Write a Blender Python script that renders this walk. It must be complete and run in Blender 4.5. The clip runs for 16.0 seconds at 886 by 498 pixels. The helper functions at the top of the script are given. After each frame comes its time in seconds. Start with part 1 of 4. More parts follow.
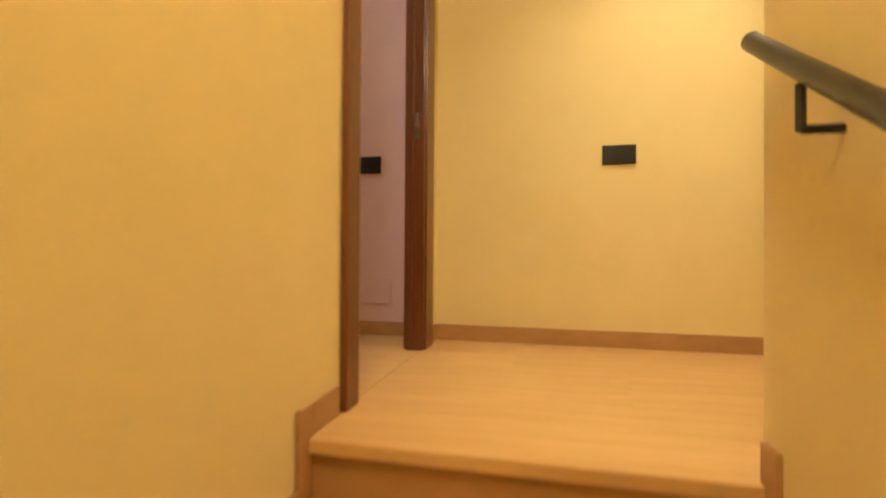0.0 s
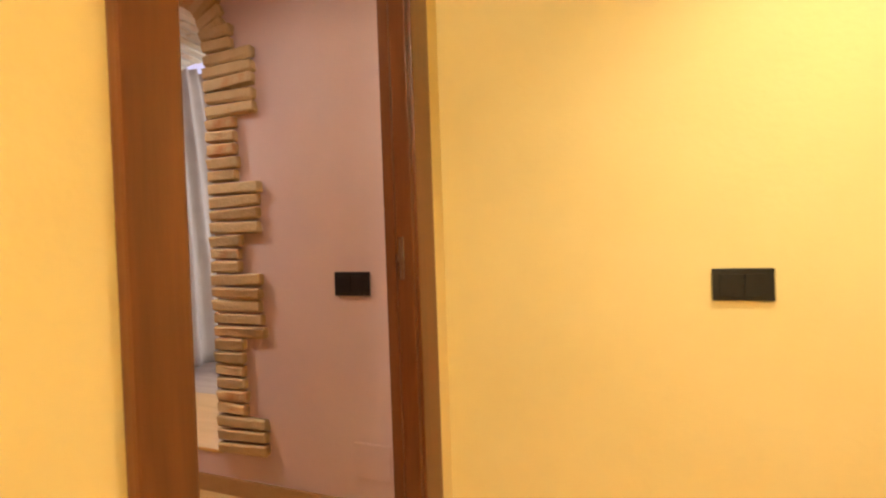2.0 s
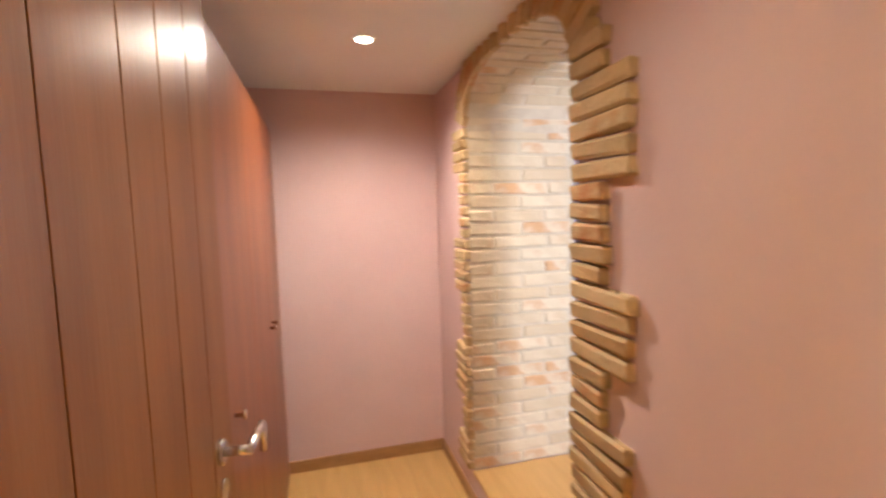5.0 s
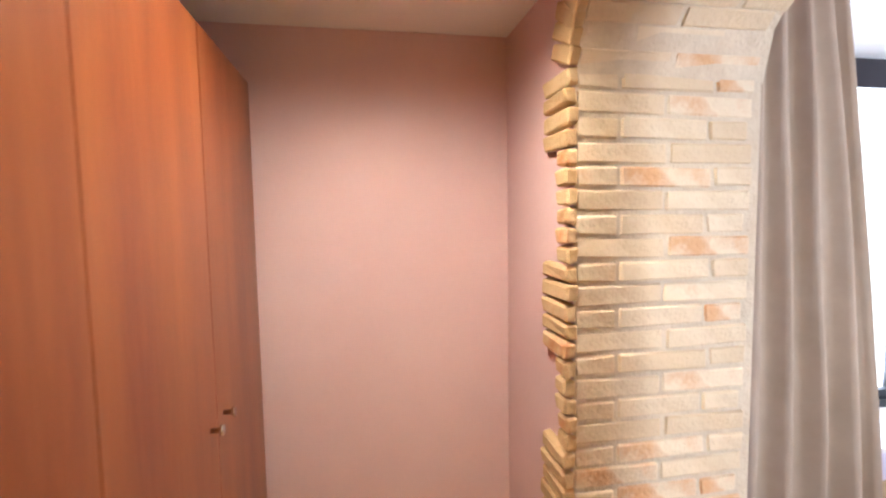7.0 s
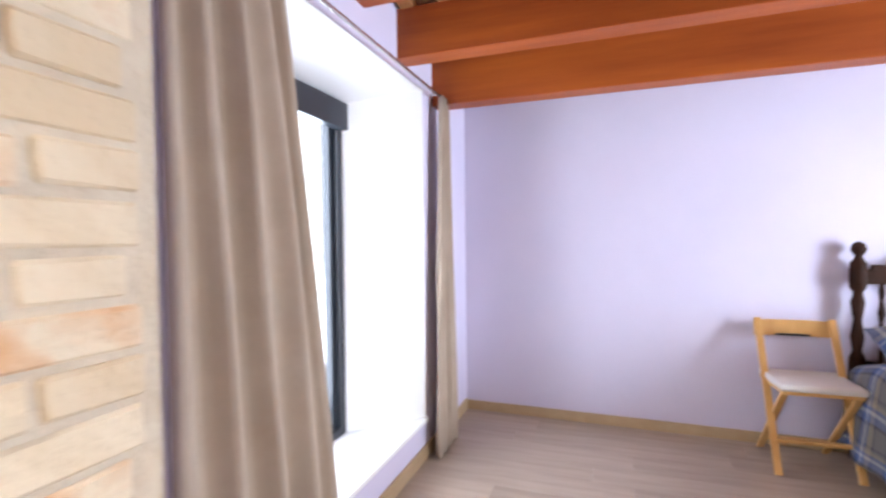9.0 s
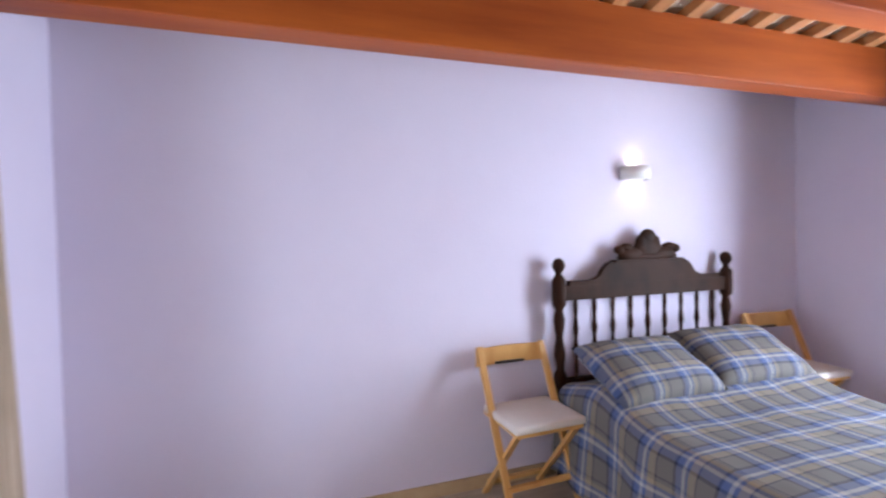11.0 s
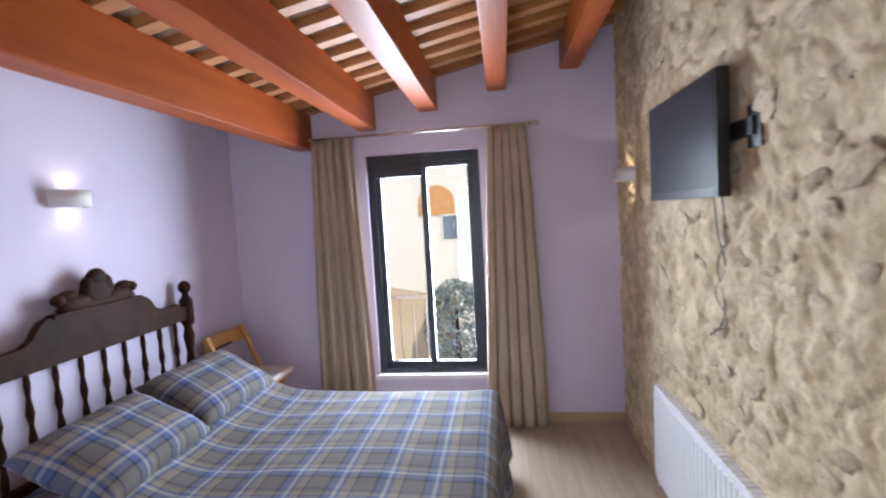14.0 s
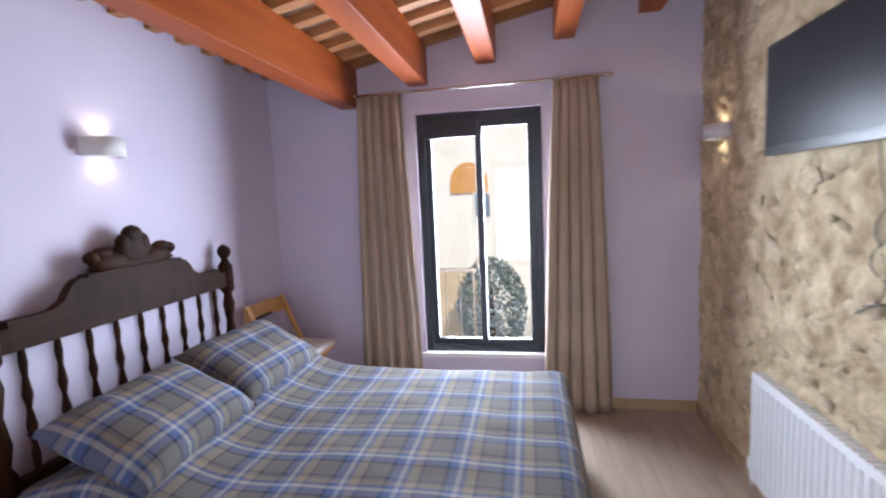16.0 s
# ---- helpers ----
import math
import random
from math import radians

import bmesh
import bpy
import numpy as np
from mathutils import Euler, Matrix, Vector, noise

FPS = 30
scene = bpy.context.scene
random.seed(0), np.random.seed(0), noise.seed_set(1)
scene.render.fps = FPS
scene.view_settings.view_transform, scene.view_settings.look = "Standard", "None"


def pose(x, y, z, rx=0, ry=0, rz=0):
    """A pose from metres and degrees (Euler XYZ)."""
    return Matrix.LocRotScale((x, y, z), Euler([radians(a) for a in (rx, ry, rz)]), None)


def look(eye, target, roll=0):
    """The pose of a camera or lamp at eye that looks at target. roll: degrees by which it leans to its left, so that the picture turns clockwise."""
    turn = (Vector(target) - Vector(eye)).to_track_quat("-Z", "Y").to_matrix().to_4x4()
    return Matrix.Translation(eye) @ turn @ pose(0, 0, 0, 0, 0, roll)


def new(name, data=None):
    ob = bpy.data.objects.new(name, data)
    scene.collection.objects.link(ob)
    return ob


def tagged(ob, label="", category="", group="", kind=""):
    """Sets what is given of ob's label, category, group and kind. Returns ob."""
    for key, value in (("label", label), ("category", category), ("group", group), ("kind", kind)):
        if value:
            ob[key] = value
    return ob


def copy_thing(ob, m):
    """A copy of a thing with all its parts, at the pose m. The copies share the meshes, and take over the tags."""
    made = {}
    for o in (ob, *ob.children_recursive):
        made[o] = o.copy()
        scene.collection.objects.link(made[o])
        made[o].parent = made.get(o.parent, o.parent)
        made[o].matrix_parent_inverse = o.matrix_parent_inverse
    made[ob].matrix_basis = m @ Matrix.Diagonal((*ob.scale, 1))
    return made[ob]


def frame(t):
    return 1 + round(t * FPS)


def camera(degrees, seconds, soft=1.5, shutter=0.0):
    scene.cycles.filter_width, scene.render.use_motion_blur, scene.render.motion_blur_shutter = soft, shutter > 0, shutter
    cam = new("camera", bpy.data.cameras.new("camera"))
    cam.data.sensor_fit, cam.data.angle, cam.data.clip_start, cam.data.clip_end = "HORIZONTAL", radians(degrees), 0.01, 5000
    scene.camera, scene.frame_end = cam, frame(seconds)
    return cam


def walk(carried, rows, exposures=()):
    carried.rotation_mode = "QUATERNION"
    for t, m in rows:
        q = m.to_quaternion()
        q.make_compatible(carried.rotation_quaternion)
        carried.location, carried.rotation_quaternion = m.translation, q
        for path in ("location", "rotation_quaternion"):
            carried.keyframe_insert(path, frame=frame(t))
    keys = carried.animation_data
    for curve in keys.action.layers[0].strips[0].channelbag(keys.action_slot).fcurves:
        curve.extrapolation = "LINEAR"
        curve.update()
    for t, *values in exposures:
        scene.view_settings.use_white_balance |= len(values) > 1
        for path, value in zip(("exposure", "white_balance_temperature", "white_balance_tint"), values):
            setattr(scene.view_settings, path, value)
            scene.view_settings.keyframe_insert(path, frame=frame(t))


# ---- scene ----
cam = camera(87.0, 16.0, 2.2, 0.5)

PATH = [
    (0, (0.545, -0.296, 0.429), (0.103, 1.655, 0.443), 0.4),
    (0.5, (0.609, -0.029, 0.715), (0.168, 1.918, 0.591), -1.4),
    (1, (0.629, 0.176, 0.78), (0.157, 2.119, 0.772), -2.3),
    (1.5, (0.588, 0.343, 0.923), (0.025, 2.262, 0.901), -2.0),
    (2, (0.538, 0.494, 1.023), (-0.158, 2.369, 0.991), -2.0),
    (2.5, (0.491, 0.602, 1.111), (-0.355, 2.413, 1.056), -2.0),
    (3, (0.443, 0.728, 1.252), (-0.636, 2.406, 1.119), -1.9),
    (3.5, (0.353, 0.885, 1.321), (-0.974, 2.375, 1.193), -2.0),
    (4, (0.292, 1.046, 1.405), (-1.291, 2.263, 1.281), -1.9),
    (4.5, (0.256, 1.202, 1.48), (-1.537, 2.073, 1.311), -1.3),
    (5, (0.12, 1.295, 1.504), (-1.805, 1.807, 1.324), -1.5),
    (5.2, (0.043, 1.324, 1.501), (-1.916, 1.687, 1.331), -1.6),
    (7.3, (-0.944, 1.464, 1.489), (-2.907, 1.818, 1.342), -0.8),
    (7.5, (-1.012, 1.551, 1.485), (-2.944, 2.059, 1.374), -1.4),
    (8, (-1.238, 1.716, 1.498), (-2.862, 2.88, 1.398), -1.5),
    (8.5, (-1.338, 1.831, 1.511), (-2.483, 3.467, 1.411), -1.4),
    (9, (-1.436, 2.094, 1.498), (-2.108, 3.977, 1.445), -0.6),
    (9.2, (-1.467, 2.171, 1.497), (-2.026, 4.09, 1.459), 0.0),
    (11.3, (-1.55, 3.208, 1.623), (-0.688, 5.012, 1.563), -2.0),
    (11.5, (-1.476, 3.238, 1.663), (-0.463, 4.961, 1.573), -2.3),
    (12, (-1.294, 3.267, 1.697), (0.047, 4.747, 1.592), -2.3),
    (12.5, (-1.349, 3.451, 1.704), (0.333, 4.529, 1.615), -1.4),
    (13, (-1.385, 3.622, 1.736), (0.518, 4.226, 1.637), -0.8),
    (13.5, (-1.437, 3.585, 1.756), (0.528, 3.939, 1.645), -1.6),
    (14, (-1.524, 3.418, 1.772), (0.454, 3.674, 1.622), -3.3),
    (14.5, (-1.628, 3.341, 1.733), (0.352, 3.54, 1.531), -3.8),
    (15, (-1.623, 3.322, 1.731), (0.347, 3.549, 1.47), -3.6),
    (15.5, (-1.447, 3.37, 1.689), (0.51, 3.701, 1.448), -2.9),
    (16, (-1.274, 3.656, 1.667), (0.679, 4.024, 1.444), -2.6),
]
walk(cam, [(t, look(eye, target, roll)) for t, eye, target, roll in PATH],
     [(0, 0.0), (1.5, 0.4), (3.2, 0.5), (5, 0.6), (7.3, 0.6), (9.2, 0.35), (11.3, -0.1), (13, -0.45), (16, -0.45)])

# ---- world, sun and large lights ----
w = bpy.data.worlds.new("sky_world")
scene.world = w
w.use_nodes = True
sky = w.node_tree.nodes.new("ShaderNodeTexSky")
sky.sky_type = 'NISHITA'
sky.sun_disc = False
sky.sun_elevation = radians(42)
sky.sun_rotation = radians(243)
bg = w.node_tree.nodes["Background"]
bg.inputs["Strength"].default_value = 0.15
w.node_tree.links.new(sky.outputs[0], bg.inputs["Color"])


def lamp(name, kind, m, energy, color, size=0.1, size_y=None, angle=None, blend=0.5):
    d = bpy.data.lights.new(name, kind)
    d.energy, d.color = energy, color
    if kind == 'AREA':
        d.shape = 'RECTANGLE'
        d.size, d.size_y = size, size_y or size
    elif kind == 'SUN':
        d.angle = radians(0.5)
    else:
        d.shadow_soft_size = size
    if kind == 'SPOT':
        d.spot_size, d.spot_blend = radians(angle), blend
    ob = new(name, d)
    ob.matrix_world = m
    return ob


WARM = (1.0, 0.84, 0.58)
WHITE_WARM = (1.0, 0.90, 0.76)
DAY = (0.72, 0.82, 1.0)
lamp("sun", 'SUN', look((-10, -5, 10), (0, 0, 0)), 5.0, (1.0, 0.95, 0.87))
lamp("window_light_west", 'AREA', look((-2.93, 3.88, 1.35), (0, 3.88, 1.1)), 48, DAY, 0.85, 1.7)
lamp("window_light_east", 'AREA', look((2.20, 3.93, 1.32), (0, 3.9, 1.15)), 255, DAY, 0.76, 1.6)
lamp("landing_light", 'SPOT', look((1.15, 1.36, 2.40), (1.15, 1.40, 0)), 115, WARM, 0.05, angle=110, blend=1.0)
# unseen point lamp without a fixture, added to brighten the stairwell
lamp("stair_fill_light", 'POINT', pose(0.45, -0.55, 2.2), 58, WARM, 0.12)
lamp("pink_room_light", 'SPOT', look((-1.75, 1.50, 2.14), (-1.75, 1.5, 0)), 78, WHITE_WARM, 0.04, angle=165, blend=0.9)
lamp("pink_room_light_two", 'SPOT', look((-0.55, 1.50, 2.14), (-0.55, 1.5, 0)), 9, WHITE_WARM, 0.04, angle=165, blend=0.9)


# ---- materials ----
def mat(name, c1, c2, scale=6.0, rough=0.6, metal=0.0, bump=0.1, detail=6, stretch=(1, 1, 1), fine=60.0, rnd=0.0, c3=None, spec=0.5):
    m = bpy.data.materials.new(name)
    m.use_nodes = True
    nt = m.node_tree
    N, L = nt.nodes, nt.links
    b = N["Principled BSDF"]
    b.inputs["Roughness"].default_value = rough
    b.inputs["Metallic"].default_value = metal
    b.inputs["Specular IOR Level"].default_value = spec
    tc = N.new("ShaderNodeTexCoord")
    mp = N.new("ShaderNodeMapping")
    mp.inputs["Scale"].default_value = stretch
    L.new(tc.outputs["Object"], mp.inputs["Vector"])
    n1 = N.new("ShaderNodeTexNoise")
    n1.inputs["Scale"].default_value = scale
    n1.inputs["Detail"].default_value = detail
    n1.inputs["Roughness"].default_value = 0.6
    n2 = N.new("ShaderNodeTexNoise")
    n2.inputs["Scale"].default_value = fine
    n2.inputs["Detail"].default_value = 4
    L.new(mp.outputs[0], n1.inputs["Vector"])
    L.new(mp.outputs[0], n2.inputs["Vector"])
    r = N.new("ShaderNodeValToRGB")
    r.color_ramp.elements[0].color = (*c1, 1)
    r.color_ramp.elements[1].color = (*c2, 1)
    r.color_ramp.elements[0].position, r.color_ramp.elements[1].position = 0.3, 0.7
    if c3:
        e = r.color_ramp.elements.new(0.9)
        e.color = (*c3, 1)
    src = n1.outputs["Fac"]
    if rnd:
        oi = N.new("ShaderNodeObjectInfo")
        ma = N.new("ShaderNodeMath")
        ma.operation = 'MULTIPLY_ADD'
        ma.inputs[1].default_value, ma.inputs[2].default_value = rnd, -rnd / 2
        L.new(oi.outputs["Random"], ma.inputs[0])
        ad = N.new("ShaderNodeMath")
        L.new(ma.outputs[0], ad.inputs[0])
        L.new(src, ad.inputs[1])
        src = ad.outputs[0]
    L.new(src, r.inputs["Fac"])
    L.new(r.outputs["Color"], b.inputs["Base Color"])
    if bump:
        ad = N.new("ShaderNodeMath")
        ad.operation = 'MULTIPLY_ADD'
        ad.inputs[1].default_value = 0.5
        L.new(n1.outputs["Fac"], ad.inputs[0])
        L.new(n2.outputs["Fac"], ad.inputs[2])
        bp = N.new("ShaderNodeBump")
        bp.inputs["Strength"].default_value = bump
        bp.inputs["Distance"].default_value = 0.01
        L.new(ad.outputs[0], bp.inputs["Height"])
        L.new(bp.outputs[0], b.inputs["Normal"])
    return m


def emitter(name, color, strength):
    m = bpy.data.materials.new(name)
    m.use_nodes = True
    b = m.node_tree.nodes["Principled BSDF"]
    b.inputs["Emission Color"].default_value = (*color, 1)
    b.inputs["Emission Strength"].default_value = strength
    return m


YELLOW = mat("yellow_paint", (0.74, 0.60, 0.285), (0.78, 0.64, 0.32), 2.5, 0.75, bump=0.12, fine=40)
PINK = mat("pink_paint", (0.64, 0.455, 0.455), (0.69, 0.505, 0.50), 2.0, 0.8, bump=0.10, fine=45)
LILAC = mat("lilac_paint", (0.62, 0.57, 0.70), (0.66, 0.61, 0.735), 1.6, 0.8, bump=0.08, fine=50)
WHITE = mat("white_paint", (0.80, 0.79, 0.78), (0.83, 0.82, 0.81), 2, 0.75, bump=0.05)
WOOD = mat("door_wood", (0.20, 0.070, 0.022), (0.31, 0.125, 0.042), 3.2, 0.33, bump=0.04, stretch=(4, 4, 0.35), fine=30)
WOOD_RED = mat("wardrobe_wood", (0.15, 0.035, 0.014), (0.27, 0.085, 0.028), 2.6, 0.33, bump=0.04, stretch=(4, 4, 0.5), fine=30)
JAMB = mat("jamb_wood", (0.10, 0.030, 0.010), (0.18, 0.060, 0.020), 5, 0.30, bump=0.04, stretch=(4, 4, 0.3))
BEAM = mat("beam_wood", (0.25, 0.045, 0.010), (0.44, 0.105, 0.018), 2.2, 0.45, bump=0.10, stretch=(0.35, 4, 4), fine=40, c3=(0.15, 0.03, 0.01), spec=0.3)
JOIST = mat("joist_wood", (0.30, 0.12, 0.04), (0.46, 0.20, 0.07), 4, 0.5, bump=0.08, stretch=(4, 0.4, 4))
FLOOR_O = mat("landing_laminate", (0.54, 0.32, 0.115), (0.64, 0.40, 0.16), 4, 0.38, bump=0.03, stretch=(0.5, 5, 5), rnd=0.10)
FLOOR_G = mat("bedroom_laminate", (0.33, 0.255, 0.19), (0.44, 0.35, 0.275), 4, 0.36, bump=0.03, stretch=(0.5, 5, 5), rnd=0.25)
BASE = mat("baseboard_wood", (0.36, 0.19, 0.075), (0.45, 0.25, 0.105), 6, 0.45, bump=0.03, stretch=(1, 1, 3))
BASE_B = mat("bedroom_baseboard_wood", (0.42, 0.29, 0.16), (0.50, 0.36, 0.21), 6, 0.45, bump=0.03)
RISER = mat("stair_riser_tile", (0.34, 0.17, 0.06), (0.42, 0.22, 0.08), 5, 0.45, bump=0.04)
BRICK = mat("brick_clay", (0.50, 0.34, 0.17), (0.60, 0.44, 0.25), 9, 0.9, bump=0.5, fine=70, rnd=0.55, c3=(0.52, 0.23, 0.09))
BRICK_R = mat("reveal_brick", (0.62, 0.50, 0.34), (0.72, 0.62, 0.46), 8, 0.9, bump=0.5, fine=70, rnd=0.6, c3=(0.62, 0.37, 0.20))
MORTAR = mat("pale_mortar", (0.55, 0.46, 0.34), (0.66, 0.58, 0.45), 14, 0.95, bump=0.6, fine=80)
STONE_MORTAR = mat("stone_wall_mortar", (0.38, 0.28, 0.155), (0.80, 0.67, 0.44), 9, 0.95, bump=1.0, fine=34, detail=9, c3=(0.40, 0.38, 0.36))
STONE = mat("field_stone", (0.45, 0.345, 0.21), (0.80, 0.67, 0.46), 2.2, 0.92, bump=0.8, fine=9, detail=9, rnd=0.35, c3=(0.46, 0.30, 0.17))
BLACK = mat("black_plastic", (0.010, 0.010, 0.011), (0.016, 0.016, 0.017), 8, 0.3, bump=0.0)
FRAME = mat("anthracite_aluminium", (0.020, 0.025, 0.032), (0.028, 0.033, 0.041), 8, 0.35, bump=0.02)
STEEL = mat("brushed_steel", (0.62, 0.60, 0.57), (0.70, 0.68, 0.65), 30, 0.25, 1.0, bump=0.02)
IRON = mat("dark_handrail_metal", (0.025, 0.022, 0.022), (0.04, 0.036, 0.036), 12, 0.28, 0.2, bump=0.03)
CURTAIN = mat("beige_curtain_cloth", (0.39, 0.305, 0.23), (0.46, 0.365, 0.28), 5, 0.95, bump=0.15, fine=220)
DARKWOOD = mat("walnut_headboard", (0.016, 0.0065, 0.003), (0.042, 0.015, 0.007), 7, 0.6, bump=0.15, stretch=(1, 1, 0.6), spec=0.12)
BEECH = mat("honey_beech", (0.58, 0.30, 0.09), (0.70, 0.40, 0.14), 5, 0.4, bump=0.04, stretch=(3, 3, 0.5))
CUSHION = mat("cream_cushion", (0.66, 0.61, 0.56), (0.72, 0.67, 0.62), 8, 0.9, bump=0.2, fine=200)
SHEET = mat("white_bed_base_cloth", (0.62, 0.62, 0.64), (0.7, 0.7, 0.72), 8, 0.9, bump=0.1)
RADW = mat("white_enamel", (0.80, 0.81, 0.82), (0.84, 0.85, 0.86), 3, 0.3, bump=0.0)
PLASTER = mat("white_sconce_plaster", (0.74, 0.73, 0.71), (0.80, 0.79, 0.77), 10, 0.7, bump=0.05)
SCREEN = mat("dark_glossy_screen", (0.02, 0.022, 0.028), (0.024, 0.026, 0.033), 2, 0.30, bump=0.0, spec=0.25)
GLOW = emitter("lit_lamp_glass", (1.0, 0.9, 0.75), 14.0)
GROUND = mat("pale_ground", (0.45, 0.42, 0.36), (0.55, 0.51, 0.45), 0.5, 0.95, bump=0.2)
RENDER_WALL = mat("white_house_render", (0.74, 0.72, 0.68), (0.80, 0.78, 0.74), 1.2, 0.9, bump=0.1)
TAN = mat("tan_stone_garden_wall", (0.52, 0.40, 0.26), (0.62, 0.50, 0.34), 2, 0.9, bump=0.4)
OCHRE = mat("ochre_wood_shutter", (0.55, 0.26, 0.07), (0.62, 0.32, 0.10), 4, 0.7, bump=0.1)
LEAF = mat("grey_green_leaf", (0.12, 0.16, 0.15), (0.20, 0.25, 0.24), 4, 0.7, bump=0.0)
ROOFT = mat("roof_tile_clay", (0.38, 0.18, 0.10), (0.48, 0.24, 0.13), 5, 0.85, bump=0.4)
BLUEGLASS = mat("blue_grey_house_glass", (0.10, 0.14, 0.20), (0.14, 0.18, 0.24), 2, 0.2, bump=0.0)

GLASS = bpy.data.materials.new("clear_window_glass")
GLASS.use_nodes = True
gn = GLASS.node_tree
gmix, gtr, ggl = (gn.nodes.new(k) for k in ("ShaderNodeMixShader", "ShaderNodeBsdfTransparent", "ShaderNodeBsdfGlossy"))
ggl.inputs["Roughness"].default_value = 0.02
gmix.inputs[0].default_value = 0.05
gn.links.new(gtr.outputs[0], gmix.inputs[1])
gn.links.new(ggl.outputs[0], gmix.inputs[2])
gn.links.new(gmix.outputs[0], gn.nodes["Material Output"].inputs[0])

# tartan cloth, woven from two sets of stripes in cloth metres
PLAID = bpy.data.materials.new("tartan_cloth")
PLAID.use_nodes = True
pn, pl = PLAID.node_tree.nodes, PLAID.node_tree.links
pb = pn["Principled BSDF"]
pb.inputs["Roughness"].default_value = 0.9
puv = pn.new("ShaderNodeUVMap")
psx = pn.new("ShaderNodeSeparateXYZ")
pl.new(puv.outputs[0], psx.inputs[0])
BLUE, NAVY, GREY, SAND, PALE = (0.065, 0.10, 0.22), (0.010, 0.014, 0.035), (0.125, 0.115, 0.105), (0.25, 0.20, 0.14), (0.36, 0.36, 0.36)
stripes = []
for ax in (0, 1):
    d = pn.new("ShaderNodeMath")
    d.operation = 'MULTIPLY'
    d.inputs[1].default_value = 1 / 0.19
    f = pn.new("ShaderNodeMath")
    f.operation = 'FRACT'
    pl.new(psx.outputs[ax], d.inputs[0])
    pl.new(d.outputs[0], f.inputs[0])
    r = pn.new("ShaderNodeValToRGB")
    r.color_ramp.interpolation = 'CONSTANT'
    e = r.color_ramp.elements
    e[0].position, e[0].color = 0.0, (*GREY, 1)
    e[1].position, e[1].color = 0.28, (*NAVY, 1)
    for p, c in ((0.34, BLUE), (0.50, PALE), (0.58, BLUE), (0.66, SAND), (0.76, SAND if ax else GREY), (0.84, NAVY), (0.88, GREY)):
        q = e.new(p)
        q.color = (*c, 1)
    pl.new(f.outputs[0], r.inputs[0])
    stripes.append(r)
pm = pn.new("ShaderNodeMix")
pm.data_type = 'RGBA'
pm.inputs[0].default_value = 0.5
pl.new(stripes[0].outputs[0], pm.inputs[6])
pl.new(stripes[1].outputs[0], pm.inputs[7])
pl.new(pm.outputs[2], pb.inputs["Base Color"])
pno = pn.new("ShaderNodeTexNoise")
pno.inputs["Scale"].default_value = 300
pbp = pn.new("ShaderNodeBump")
pbp.inputs["Strength"].default_value = 0.15
pl.new(pno.outputs[0], pbp.inputs["Height"])
pl.new(pbp.outputs[0], pb.inputs["Normal"])


# ---- mesh helpers ----
def mesh(name, bm, material, parent=None, label="", smooth=False):
    bmesh.ops.recalc_face_normals(bm, faces=bm.faces)
    me = bpy.data.meshes.new(name)
    bm.to_mesh(me)
    bm.free()
    me.materials.append(material)
    if smooth:
        for p in me.polygons:
            p.use_smooth = True
    ob = new(name, me)
    ob.parent = parent
    if label:
        ob["label"] = label
    return ob


def part(name, bm, material, parent, label="", smooth=False):
    return mesh(name, bm, material, parent, label, smooth)


def empty(name, loc, label, category, group=""):
    ob = new(name)
    ob.location = loc
    ob.empty_display_size = 0.1
    return tagged(ob, label, category, group)


def add_box(bm, lo, hi, bevel=0.0):
    c = [(a + b) / 2 for a, b in zip(lo, hi)]
    s = [abs(b - a) for a, b in zip(lo, hi)]
    g = bmesh.ops.create_cube(bm, size=1, matrix=Matrix.LocRotScale(c, None, s))
    if bevel:
        vs = set(g["verts"])
        es = [e for e in bm.edges if e.verts[0] in vs and e.verts[1] in vs]
        bmesh.ops.bevel(bm, geom=es, offset=bevel, segments=2, affect='EDGES', profile=0.7)
    return bm


def box(lo, hi, bevel=0.0):
    return add_box(bmesh.new(), lo, hi, bevel)


def boxes(*pairs, bevel=0.0):
    bm = bmesh.new()
    for lo, hi in pairs:
        add_box(bm, lo, hi, bevel)
    return bm


def lathe(profile, segs=16, m=None):
    """Turned solid about z from (radius, height) pairs."""
    bm = bmesh.new()
    rings = []
    for r, z in profile:
        rings.append([bm.verts.new((r * math.cos(2 * math.pi * i / segs), r * math.sin(2 * math.pi * i / segs), z)) for i in range(segs)])
    for a, b in zip(rings, rings[1:]):
        for i in range(segs):
            bm.faces.new((a[i], a[(i + 1) % segs], b[(i + 1) % segs], b[i]))
    bm.faces.new(rings[0])
    bm.faces.new(rings[-1])
    if m is not None:
        bm.transform(m)
    return bm


def rod(a, b, r, segs=14):
    a, b = Vector(a), Vector(b)
    q = (b - a).to_track_quat("Z", "Y").to_matrix().to_4x4()
    return lathe([(r * 0.8, 0), (r, r * 0.25), (r, (b - a).length - r * 0.25), (r * 0.8, (b - a).length)], segs, Matrix.Translation(a) @ q)


def bar(a, b, wx, wy, bevel=0.004):
    """Squared bar from a to b."""
    a, b = Vector(a), Vector(b)
    q = (b - a).to_track_quat("Z", "X").to_matrix().to_4x4()
    bm = box((-wx / 2, -wy / 2, 0), (wx / 2, wy / 2, (b - a).length), bevel)
    bm.transform(Matrix.Translation(a) @ q)
    return bm


